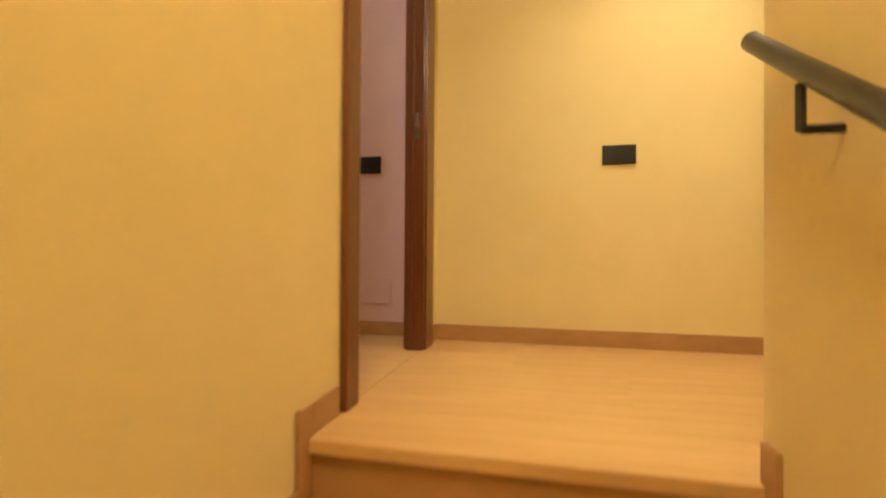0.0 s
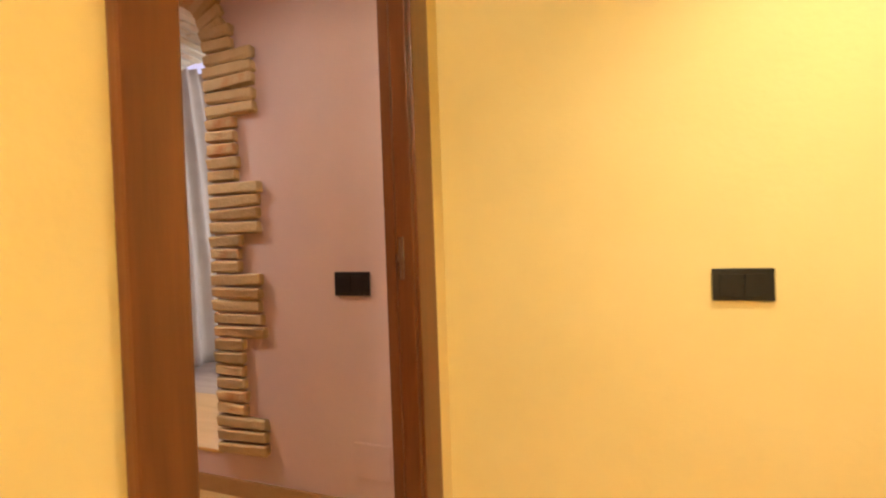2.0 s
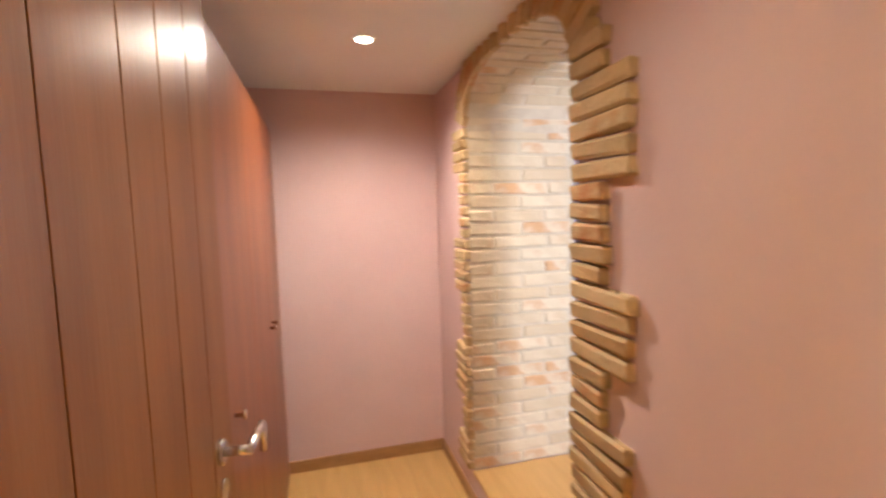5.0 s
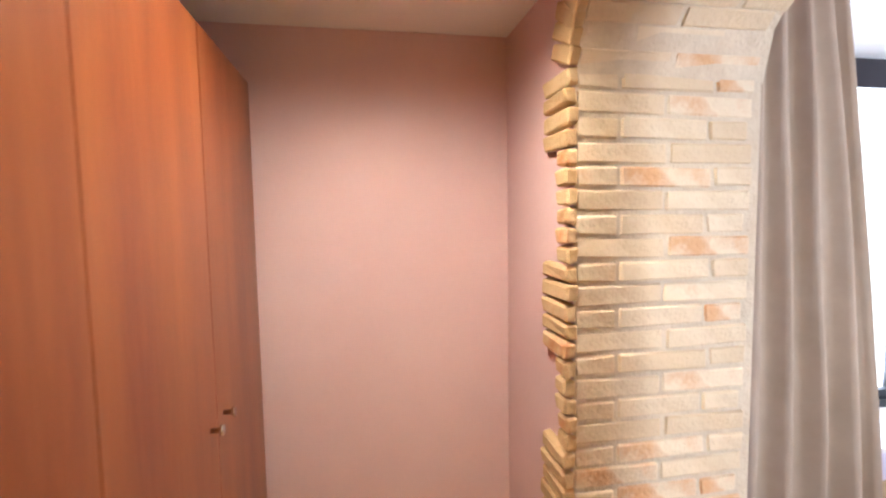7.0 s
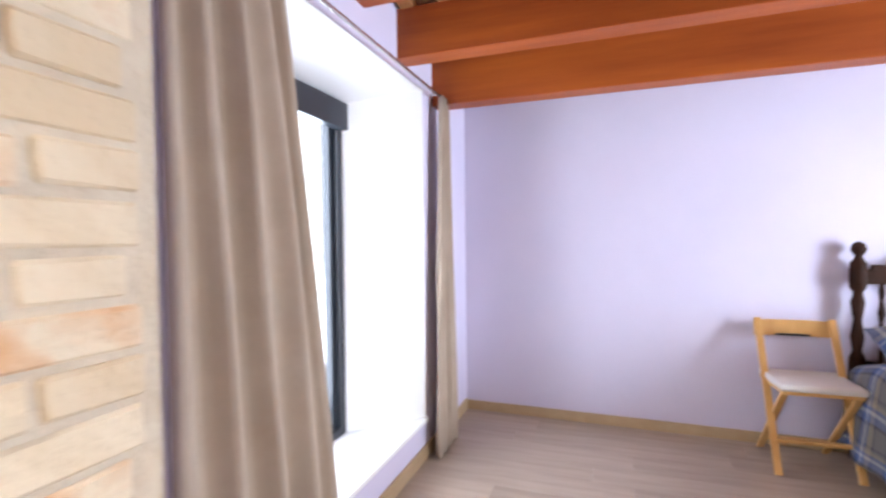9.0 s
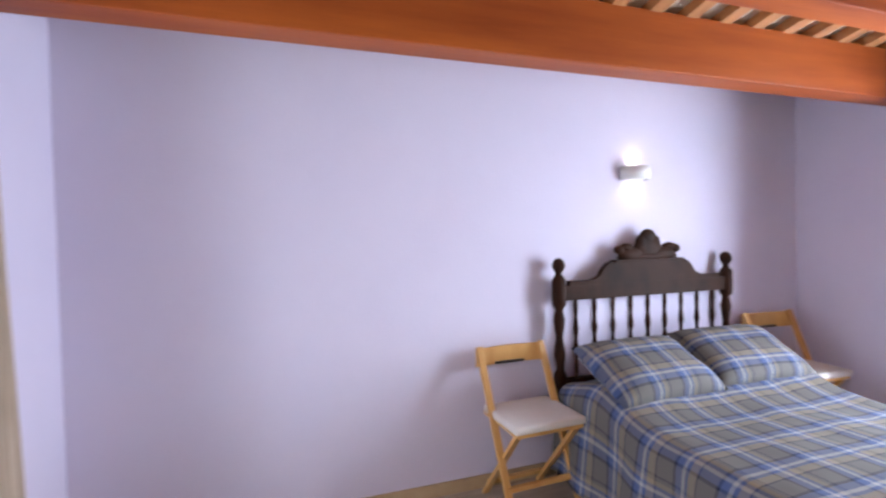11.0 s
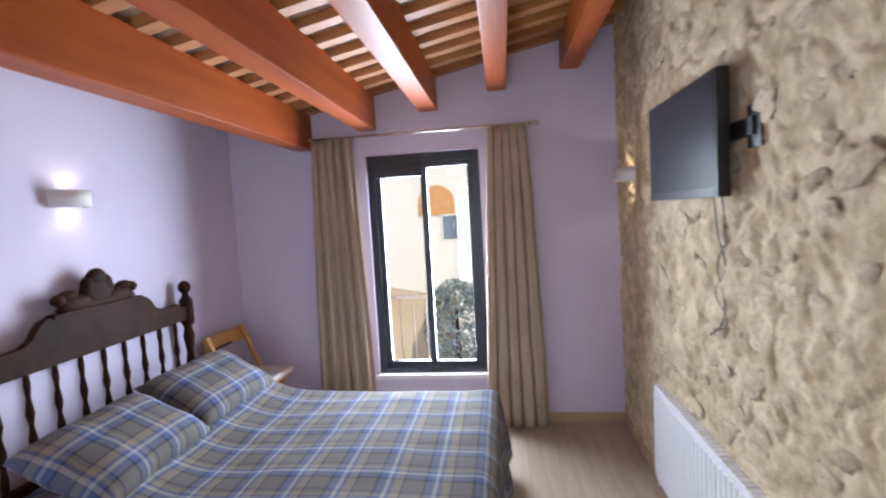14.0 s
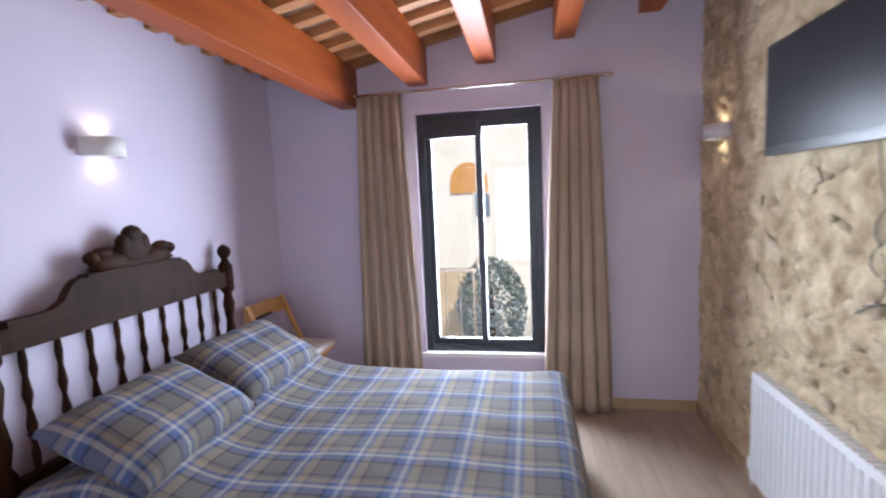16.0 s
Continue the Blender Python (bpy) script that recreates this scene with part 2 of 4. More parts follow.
def prism(poly, lo, hi, axis="y"):
    """Solid from a 2D outline (u, z), run along the axis from lo to hi."""
    bm = bmesh.new()
    put = (lambda u, v, d: (u, d, v)) if axis == "y" else (lambda u, v, d: (d, u, v))
    A = [bm.verts.new(put(u, v, lo)) for u, v in poly]
    B = [bm.verts.new(put(u, v, hi)) for u, v in poly]
    n = len(poly)
    for i in range(n):
        bm.faces.new((A[i], A[(i + 1) % n], B[(i + 1) % n], B[i]))
    bmesh.ops.triangle_fill(bm, use_beauty=True, edges=[bm.edges.get((A[i], A[(i + 1) % n])) for i in range(n)])
    bmesh.ops.triangle_fill(bm, use_beauty=True, edges=[bm.edges.get((B[i], B[(i + 1) % n])) for i in range(n)])
    return bm


def structure(name, bm, material, label, category, smooth=False):
    return tagged(mesh(name, bm, material, smooth=smooth), label, category, kind="structure")


# ---- plan ----
YE, YP, YS, YN = 1.955, 1.99, 2.56, 5.50      # end wall, pink arch wall, stone wall, bed wall
XW, XP, XE = -2.47, -2.59, 1.93               # bedroom west wall, pink room west wall, bedroom east wall
CZ, LZ, FB = 2.157, 2.42, 0.18                # pink ceiling, landing ceiling, bedroom floor
AX0, AX1, SPR, RISE = -2.01, -1.03, 1.85, 0.26  # arch jambs, springing, rise
DY0, DY1, DZ = 0.934, 1.70, 2.05               # doorway
LEFTW = -0.06                                 # pink side of the doorway wall


def arch_z(x):
    u = (x - (AX0 + AX1) / 2) / ((AX1 - AX0) / 2)
    return SPR + RISE * (max(0.0, 1 - abs(u) ** 3.4)) ** 0.40


# stairs and landing
structure("wall_stair_left", boxes(((LEFTW, -3.0, -2.2), (0, DY0, LZ)), ((LEFTW, DY1, -0.2), (0, YE, LZ)), ((LEFTW, DY0, DZ), (0, DY1, LZ))), YELLOW, "warm yellow painted plaster wall beside the stairs", "wall")
structure("wall_landing_end", box((LEFTW + 0.001, YE, -0.2), (2.2, YE + 0.5, LZ)), YELLOW, "warm yellow painted plaster wall closing the landing", "wall")
structure("wall_stair_right", box((0.95, -3.0, -2.2), (1.15, 0.72, LZ)), YELLOW, "warm yellow painted plaster wall with the handrail", "wall")
structure("wall_landing_right", box((2.0, 0.3, -0.2), (2.15, YE, LZ)), YELLOW, "warm yellow painted plaster wall", "wall")
structure("wall_landing_return", box((1.15, 0.3, -0.2), (2.0, 0.42, LZ)), YELLOW, "warm yellow painted plaster wall", "wall")
structure("wall_stair_foot", box((-0.14, -3.1, -2.2), (1.15, -3.0, LZ)), YELLOW, "warm yellow painted plaster wall at the stair foot", "wall")
structure("ceiling_landing", box((LEFTW, -3.1, LZ), (2.15, YE + 0.02, LZ + 0.1)), WHITE, "white painted flat ceiling over the stairs", "ceiling")
fl = structure("floor_landing", box((0.0, 0.72, -0.2), (2.0, YE, -0.014)), FLOOR_O, "orange-toned wood laminate landing floor", "floor")
stairs = structure("stairs", box((0.004, -3.0, -2.3), (0.946, -2.4, -1.9)), RISER, "straight flight of orange-brown stairs up to the landing", "stairs")
for i in range(9):
    y1 = 0.70 - 0.28 * i
    part("step", box((0.004, y1, -0.175 * (i + 1) - 0.02), (0.946, y1 + (0.28 if i else 0.02), -0.175 * i - 0.034)), RISER, stairs)
    part("nosing", box((0.004, y1 - 0.02, -0.175 * i - 0.034), (0.946, y1 + (0.279 if i else 0.02), -0.175 * i), 0.006), FLOOR_O, stairs, "orange laminate tread with rounded nosing")
    y0 = y1 - 0.28
    zl, zu = -0.175 * (i + 1), -0.175 * i
    for sx in (0.001, 0.937):
        part("skirting", boxes(((sx, y0, zl), (sx + 0.012, y1 - 0.06, zl + 0.075)), ((sx, y1 - 0.06, zl), (sx + 0.012, y1, zu + 0.075))), BASE, stairs)
structure("baseboard_landing", boxes(((0.0, YE - 0.012, 0), (2.0, YE - 0.0005, 0.075)), ((0.0005, DY1 + 0.118, 0), (0.012, YE - 0.012, 0.075)), ((0.0005, 0.70, 0), (0.012, DY0 - 0.09, 0.075)), bevel=0.003), BASE, "brown wooden baseboard round the landing", "baseboard")

# pink room
structure("wall_pink_west", box((XP - 0.15, 0.3, -0.2), (XP, YP + 0.5, CZ)), PINK, "dusty pink painted plaster wall", "wall")
structure("wall_pink_south", box((XP, 0.25, -0.2), (LEFTW, 0.40, CZ)), PINK, "dusty pink painted plaster wall behind the wardrobe", "wall")
structure("wall_pink_east", boxes(((LEFTW - 0.008, 0.4, 0), (LEFTW - 0.0005, DY0 - 0.08, CZ)), ((LEFTW - 0.008, DY1 + 0.08, 0), (LEFTW - 0.0005, YP, CZ)), ((LEFTW - 0.008, DY0 - 0.08, DZ + 0.08), (LEFTW - 0.0005, DY1 + 0.08, CZ))), PINK, "dusty pink painted plaster skin round the doorway", "wall")
structure("ceiling_pink", box((XP - 0.1, 0.3, CZ), (LEFTW, YP, CZ + 0.12)), WHITE, "white painted flat ceiling of the pink room", "ceiling")
fp = structure("floor_pink", box((XP, 0.4, -0.2), (-0.003, YP, -0.014)), FLOOR_O, "orange-toned wood laminate floor of the pink room", "floor")
structure("baseboard_pink", boxes(((XP + 0.0005, 1.03, 0), (XP + 0.013, YP - 0.013, 0.07)), ((XP + 0.0005, YP - 0.013, 0), (LEFTW - 0.009, YP - 0.0005, 0.07)), bevel=0.003), BASE, "brown wooden baseboard of the pink room", "baseboard")


def arch_wall():
    bm = bmesh.new()
    add_box(bm, (XP - 0.02, YP, -0.2), (AX0 - 0.012, YS, 3.3))
    add_box(bm, (AX1, YP, -0.2), (LEFTW + 0.001, YS, 3.3))
    add_box(bm, (AX0 - 0.012, YP, -0.2), (AX1, YS, FB - 0.014))
    n = 24
    pts = [(AX0 - 0.012 + (AX1 - AX0 + 0.012) * i / n) for i in range(n + 1)]
    poly = [(AX0 - 0.012, 3.3)] + [(x, arch_z(min(max(x, AX0), AX1))) for x in pts] + [(AX1, 3.3)]
    t = prism(poly, YP, YS)
    me = bpy.data.meshes.new("tmp")
    t.to_mesh(me)
    t.free()
    bm.from_mesh(me)
    bpy.data.meshes.remove(me)
    return bm


arch = structure("wall_arch", arch_wall(), PINK, "thick dusty pink plaster wall with a brick-edged arch", "wall")
part("threshold", box((AX0, YP - 0.004, FB - 0.014), (AX1, YS, FB), 0.002), FLOOR_O, arch, "orange laminate threshold step in the arch")
part("reveal_mortar", box((AX0 - 0.011, YP + 0.002, FB), (AX0 - 0.006, YS + 0.002, SPR + 0.02)), MORTAR, arch, "pale lime mortar bed")
bm = bmesh.new()
prev = None
for i in range(31):
    x = AX0 + (AX1 - AX0) * i / 30
    z = arch_z(x) - 0.003
    cur = [bm.verts.new((x, YP + 0.002, z)), bm.verts.new((x, YS, z)), bm.verts.new((x, YS, z + 0.002)), bm.verts.new((x, YP + 0.002, z + 0.002))]
    if prev:
        for k in range(4):
            bm.faces.new((prev[k], cur[k], cur[(k + 1) % 4], prev[(k + 1) % 4]))
    prev = cur
part("reveal_mortar", box((AX1 - 0.004, YP + 0.002, FB), (AX1 + 0.003, YS + 0.002, SPR + 0.02)), MORTAR, arch, "pale lime mortar bed")
part("soffit_mortar", bm, MORTAR, arch, "pale lime mortar bed")

# bedroom shell
structure("wall_bed", box((XW - 0.4, YN, -0.1), (XE + 0.4, YN + 0.2, 3.3)), LILAC, "pale lilac painted plaster wall behind the bed", "wall")
W1A, W1B, W1Z0, W1Z1, W1X = 3.42, 4.31, 0.42, 2.22, -2.80
R1A, R1B, R1Z = 3.10, 4.66, 2.36
bm = boxes(((XW - 0.5, YS, -0.1), (XW, R1A, 3.3)), ((XW - 0.5, R1B, -0.1), (XW, YN, 3.3)), ((XW - 0.5, R1A, R1Z), (XW, R1B, 3.3)), ((XW - 0.5, R1A, -0.1), (XW, R1B, W1Z0)))
add_box(bm, (XW, YS, -0.1), (AX0 - 0.02, YS + 0.002, 3.3))
structure("wall_window_west", bm, LILAC, "pale lilac painted plaster wall with a deep window niche", "wall")
bm = boxes()
for (p, q) in ((((XW, R1A), (W1X, W1A)), -0.3), (((XW, R1B), (W1X, W1B)), 0.3)):
    (xa, ya), (xb, yb) = p
    f = [bm.verts.new(v) for v in ((xa, ya, W1Z0), (xb, yb, W1Z0), (xb - 0.15, yb, W1Z0), (xb - 0.15, ya, W1Z0), (xa, ya, R1Z), (xb, yb, W1Z1), (xb - 0.15, yb, W1Z1), (xb - 0.15, ya, R1Z))]
    for k in ((0, 1, 5, 4), (1, 2, 6, 5), (2, 3, 7, 6), (3, 0, 4, 7), (0, 1, 2, 3), (4, 5, 6, 7)):
        bm.faces.new([f[i] for i in k])
f = [bm.verts.new(v) for v in ((XW, R1A, R1Z), (XW, R1B, R1Z), (W1X, W1B, W1Z1), (W1X, W1A, W1Z1), (W1X, W1A, R1Z), (W1X, W1B, R1Z))]
for k in ((0, 1, 2, 3), (3, 2, 5, 4), (0, 1, 5, 4)):
    bm.faces.new([f[i] for i in k])
structure("window_niche_lining", bm, WHITE, "white painted splayed lining of the window niche", "window")
structure("window_sill_west", box((W1X - 0.05, R1A + 0.002, W1Z0 - 0.02), (XW + 0.015, R1B - 0.002, W1Z0 + 0.004), 0.004), WHITE, "white painted deep window sill", "sill")
W2A, W2B, W2Z0, W2Z1 = 3.565, 4.415, 0.55, 2.235
structure("wall_window_east", boxes(((XE, YS, -0.1), (XE + 0.3, W2A, 3.3)), ((XE, W2B, -0.1), (XE + 0.3, YN, 3.3)), ((XE, W2A, W2Z1), (XE + 0.3, W2B, 3.3)), ((XE, W2A, -0.1), (XE + 0.3, W2B, W2Z0))), LILAC, "pale lilac painted plaster wall with the balcony window", "wall")
fb = structure("floor_bedroom", box((XW - 0.01, YS, -0.1), (XE, YN, FB - 0.014)), FLOOR_G, "grey-brown wood laminate bedroom floor", "floor")
bm = boxes(((XW + 0.0005, YN - 0.013, FB), (XE, YN - 0.0005, FB + 0.07)), ((XE - 0.013, YS + 0.02, FB), (XE - 0.0005, YN - 0.013, FB + 0.07)), ((XW + 0.0005, R1A, FB), (XW + 0.013, YN - 0.013, FB + 0.085)), ((AX1 + 0.02, YS + 0.012, FB), (XE - 0.013, YS + 0.040, FB + 0.07)), bevel=0.003)
structure("baseboard_bedroom", bm, BASE_B, "light oak baseboard of the bedroom", "baseboard")


def roof_z(y):
    return 2.555 + max(0.0, 4.88 - y) * 0.20


bm = bmesh.new()
for ya, yb in ((YS - 0.3, 4.88), (4.88, YN + 0.2)):
    vs = [bm.verts.new((x, y, roof_z(y) + d)) for d in (0.05, 0.15) for x, y in ((XW - 0.4, ya), (XE + 0.3, ya), (XE + 0.3, yb), (XW - 0.4, yb))]
    for k in ((0, 1, 2, 3), (4, 5, 6, 7), (0, 1, 5, 4), (1, 2, 6, 5), (2, 3, 7, 6), (3, 0, 4, 7)):
        bm.faces.new([vs[i] for i in k])
structure("ceiling_bedroom", bm, mat("cream_ceiling_board", (0.62, 0.53, 0.40), (0.70, 0.62, 0.50), 5, 0.85, bump=0.1), "sloping cream boarded ceiling over red-brown beams", "ceiling")
for yb, zb in ((4.88, 2.305), (4.38, 2.42), (3.915, 2.525), (3.415, 2.63), (2.90, 2.735)):
    b = mesh("ceiling_beam", box((XW - 0.05, yb - 0.065, zb), (XE + 0.05, yb + 0.065, roof_z(yb) + 0.02), 0.008), BEAM)
    tagged(b, "red-brown varnished solid timber ceiling beam", "beam", "ceiling beams", "structure")
bm = bmesh.new()
x = XW + 0.06
while x < XE:
    for ya, yb in ((YS - 0.05, 4.88), (4.88, YN + 0.05)):
        v = [bm.verts.new((x + dx, y, roof_z(y) + dz)) for y in (ya, yb) for dx, dz in ((-0.035, 0.0), (0.035, 0.0), (0.035, 0.055), (-0.035, 0.055))]
        for k in ((0, 1, 2, 3), (4, 5, 6, 7), (0, 1, 5, 4), (1, 2, 6, 5), (2, 3, 7, 6), (3, 0, 4, 7)):
            bm.faces.new([v[i] for i in k])
    x += 0.205
structure("ceiling_joists", bm, JOIST, "narrow honey wood joists laid across the beams", "ceiling")
structure("wall_plate", boxes(((XE - 0.02, YS, 2.62), (XE + 0.02, YS + 0.01, 2.63))), JOIST, "thin wood strip under the roof", "trim")

# rough stone wall
bm = bmesh.new()
nx, nz = 310, 310
x0, x1, z0, z1 = AX1 - 0.014, XE + 0.005, FB - 0.03, 3.12
grid = []
for i in range(nx + 1):
    col = []
    for j in range(nz + 1):
        px, pz = x0 + (x1 - x0) * i / nx, z0 + (z1 - z0) * j / nz
        wx, wz = px + 0.05 * noise.noise(Vector((px * 6, pz * 6, 3.3))), pz + 0.05 * noise.noise(Vector((px * 6, pz * 6, 8.8)))
        ridge = abs(noise.noise(Vector((wx * 8, wz * 10, 5.1))))
        h = 0.012 * noise.noise(Vector((px * 3, pz * 3, 1.7))) + 0.013 * min(ridge, 0.35) / 0.35 - 0.007 + 0.007 * noise.noise(Vector((wx * 22, wz * 26, 9.0))) + 0.005 * noise.noise(Vector((px * 55, pz * 60, 2.0)))
        col.append(bm.verts.new((px, YS + 0.030 + h, pz)))
    grid.append(col)
for i in range(nx):
    for j in range(nz):
        bm.faces.new((grid[i][j], grid[i + 1][j], grid[i + 1][j + 1], grid[i][j + 1]))
stone_wall = structure("wall_stone", bm, STONE_MORTAR, "rough rubble stone wall with wide sandy mortar", "wall", smooth=True)

# ---- doorway ----
door = tagged(mesh("door_1", boxes(((LEFTW - 0.012, DY0 - 0.004, 0), (0.012, DY0 + 0.010, DZ)), ((LEFTW - 0.012, DY0 + 0.010, 0), (-0.03, DY0 + 0.042, DZ)), ((LEFTW - 0.012, DY1 - 0.03, 0), (0.012, DY1 + 0.004, DZ)), ((LEFTW - 0.012, DY0, DZ - 0.03), (0.012, DY1, DZ + 0.004)), bevel=0.003), JAMB), "dark brown wooden door frame with an open grooved door", "door", kind="structure")
for sx in (0.001, LEFTW - 0.022):
    for lo, hi in ((DY0 - 0.07, DY0 + 0.012), (DY1 - 0.012, DY1 + 0.115)):
        part("casing", box((sx, lo, 0), (sx + 0.021, hi, DZ + 0.085), 0.005), JAMB, door)
    part("casing", box((sx, DY0 + 0.012, DZ - 0.012), (sx + 0.021, DY1 - 0.012, DZ + 0.085), 0.005), JAMB, door)
part("door_stop", boxes(((-0.055, DY1 - 0.042, 0), (-0.035, DY1 - 0.029, DZ - 0.03))), JAMB, door)
part("strike_plate", box((-0.03, DY1 - 0.034, 0.92), (-0.012, DY1 - 0.0295, 1.04), 0.001), STEEL, door, "small steel strike plate")
part("strike_keeper", lathe([(0.012, 0), (0.012, 0.006)], 12, pose(-0.02, DY1 - 0.034, 0.98, 90)), STEEL, door)
LX0, LX1, LYF = -0.09, -0.955, 1.09
leaf = part("leaf", box((LX1, LYF - 0.038, 0.008), (LX0, LYF - 0.004, 2.03), 0.003), WOOD, door, "red-brown veneered door leaf standing open")
px = [LX0, -0.27, -0.43, -0.60, -0.72, -0.84, LX1]
for a, b in zip(px, px[1:]):
    part("panel", box((b + 0.0016, LYF - 0.006, 0.008), (a - 0.0016, LYF, 2.03), 0.0015), WOOD, leaf)
part("rosette", lathe([(0.026, 0), (0.026, 0.007), (0.022, 0.010)], 20, pose(-0.875, LYF, 1.02, -90)), STEEL, leaf, "brushed steel rosette")
hb = lathe([(0.010, 0), (0.010, 0.055)], 14, pose(-0.875, LYF + 0.008, 1.02, -90))
part("lever", hb, STEEL, leaf, "brushed steel lever handle", True)
part("lever", rod((-0.875, LYF + 0.056, 1.02), (-0.995, LYF + 0.056, 1.02), 0.010), STEEL, leaf, "brushed steel lever handle", True)
part("lever", rod((-0.992, LYF + 0.056, 1.026), (-0.992, LYF + 0.056, 0.955), 0.009), STEEL, leaf, "brushed steel lever end", True)
part("lock", lathe([(0.022, 0), (0.022, 0.006)], 20, pose(-0.875, LYF, 0.94, -90)), STEEL, leaf)
# swung open about its hinge
leaf.matrix_basis = pose(LX1, LYF, 0) @ pose(0, 0, 0, 0, 0, -6.0) @ pose(-LX1, -LYF, 0)

# ---- switches and rail ----
def switch(x, y, label):
    s = tagged(mesh("light_switch", box((x - 0.073, y - 0.009, 0.835), (x + 0.073, y - 0.0005, 0.923), 0.003), BLACK), label, "switch")
    for k in (-1, 1):
        part("rocker", box((x + k * 0.03 - 0.027, y - 0.0125, 0.850), (x + k * 0.03 + 0.027, y - 0.0085, 0.908), 0.002), BLACK, s)
    return s


switch(0.855, YE, "black double light switch on the yellow wall")
switch(-0.377, YP, "black double light switch on the pink wall")
cp = tagged(mesh("junction_cover", box((-0.395, YP - 0.006, 0.16), (-0.245, YP - 0.0005, 0.29), 0.002), PINK), "pink painted square junction box cover", "cover")
for dx in (0.02, 0.14):
    part("screw", lathe([(0.005, 0), (0.004, 0.002)], 10, pose(-0.40 + dx, YP - 0.006, 0.23, 90)), PINK, cp)
rail = empty("handrail", (0.87, 0.69, 0.86), "dark metal round handrail fixed to the stair wall", "handrail")
rail.location = (0, 0, 0)
part("tube", rod((0.90, 0.645, 0.812), (0.90, -2.4, -1.19), 0.017, 20), IRON, rail, "", True)
part("end_cap", lathe([(0.0, 0.0), (0.011, 0.003), (0.017, 0.012)], 20, Matrix.Translation((0.90, 0.655, 0.819)) @ pose(0, 0, 0, 122)), IRON, rail, "", True)
for s in (0.466, -0.9, -2.0):
    zc = 0.812 - (0.645 - s) * 0.658
    part("bracket", rod((0.895, s, zc - 0.02), (0.895, s, zc - 0.09), 0.007), IRON, rail)
    part("bracket", rod((0.895, s, zc - 0.087), (0.949, s, zc - 0.087), 0.007), IRON, rail)

# ---- lamps ----
def downlight(x, y, z, label):
    d = tagged(mesh("recessed_downlight", lathe([(0.048, -0.004), (0.048, 0.0), (0.034, 0.001), (0.034, -0.006)], 28, pose(x, y, z)), WHITE), label, "downlight")
    part("bulb", lathe([(0.0, -0.010), (0.03, -0.009), (0.031, -0.005)], 24, pose(x, y, z)), GLOW, d, "lit warm white lens")


downlight(-1.75, 1.5, CZ, "round white recessed downlight in the pink room ceiling")
downlight(-0.55, 1.5, CZ, "round white recessed downlight near the door")
downlight(1.15, 1.36, LZ, "round white recessed downlight over the landing")


def sconce(x, y, z, face, label):
    """Half-round plaster wall lamp open above and below; face is the way it looks along y."""
    s = empty("wall_sconce", (x, y, z), label, "wall lamp", "wall sconces")
    bm = bmesh.new()
    n = 18
    A = []
    for r in (0.095, 0.085):
        for h in (-0.04, 0.04):
            A.append([bm.verts.new((r * math.cos(math.pi * i / n), face * (0.105 * r / 0.095) * math.sin(math.pi * i / n), h)) for i in range(n + 1)])
    for a, b in ((0, 1), (2, 3), (0, 2), (1, 3)):
        for i in range(n):
            bm.faces.new((A[a][i], A[a][i + 1], A[b][i + 1], A[b][i]))
    part("shell", bm, PLASTER, s, "white plaster half-round shell", True)
    part("back_plate", box((-0.095, 0.0 if face > 0 else -0.006, -0.035), (0.095, 0.006 if face > 0 else 0.0, 0.035)), PLASTER, s)
    part("bulb", box((-0.03, face * 0.035 - 0.008, -0.012), (0.03, face * 0.035 + 0.008, 0.012), 0.004), GLOW, s, "lit warm bulb")
    for up in (1, -1):
        lamp("sconce_light", 'SPOT', look((x, y + face * 0.05, z + up * 0.016), (x, y + face * 0.05, z + up)), 1.3, WHITE_WARM, 0.012, angle=108, blend=0.12)


sconce(0.50, YN, 1.945, -1, "white half-round wall lamp lit above the headboard")
sconce(1.60, YS + 0.028, 1.955, 1, "white half-round wall lamp lit on the stone wall")

# ---- wardrobe ----
wd = empty("wardrobe", (-1.7, 0.7, 0), "tall red-brown wooden built-in wardrobe", "wardrobe")
wd.location = (0, 0, 0)
WY, WX0, WX1 = 1.08, -2.45, -1.00
part("body", box((WX0, 0.405, 0.0), (WX1, WY - 0.022, 1.93), 0.003), WOOD_RED, wd)
xs = [WX0 + 0.002, -1.96, -1.48, WX1 - 0.002]
for i, (a, b) in enumerate(zip(xs, xs[1:])):
    dr = part("door", box((a + 0.0015, WY - 0.021, 0.06), (b - 0.0015, WY, 1.92), 0.002), WOOD_RED, wd)
    kx = (b - 0.05) if i != 1 else (a + 0.05)
    part("knob", lathe([(0.006, 0), (0.006, 0.018), (0.012, 0.021), (0.012, 0.027)], 14, pose(kx, WY, 1.02, -90)), STEEL, dr, "small steel pull knob", True)

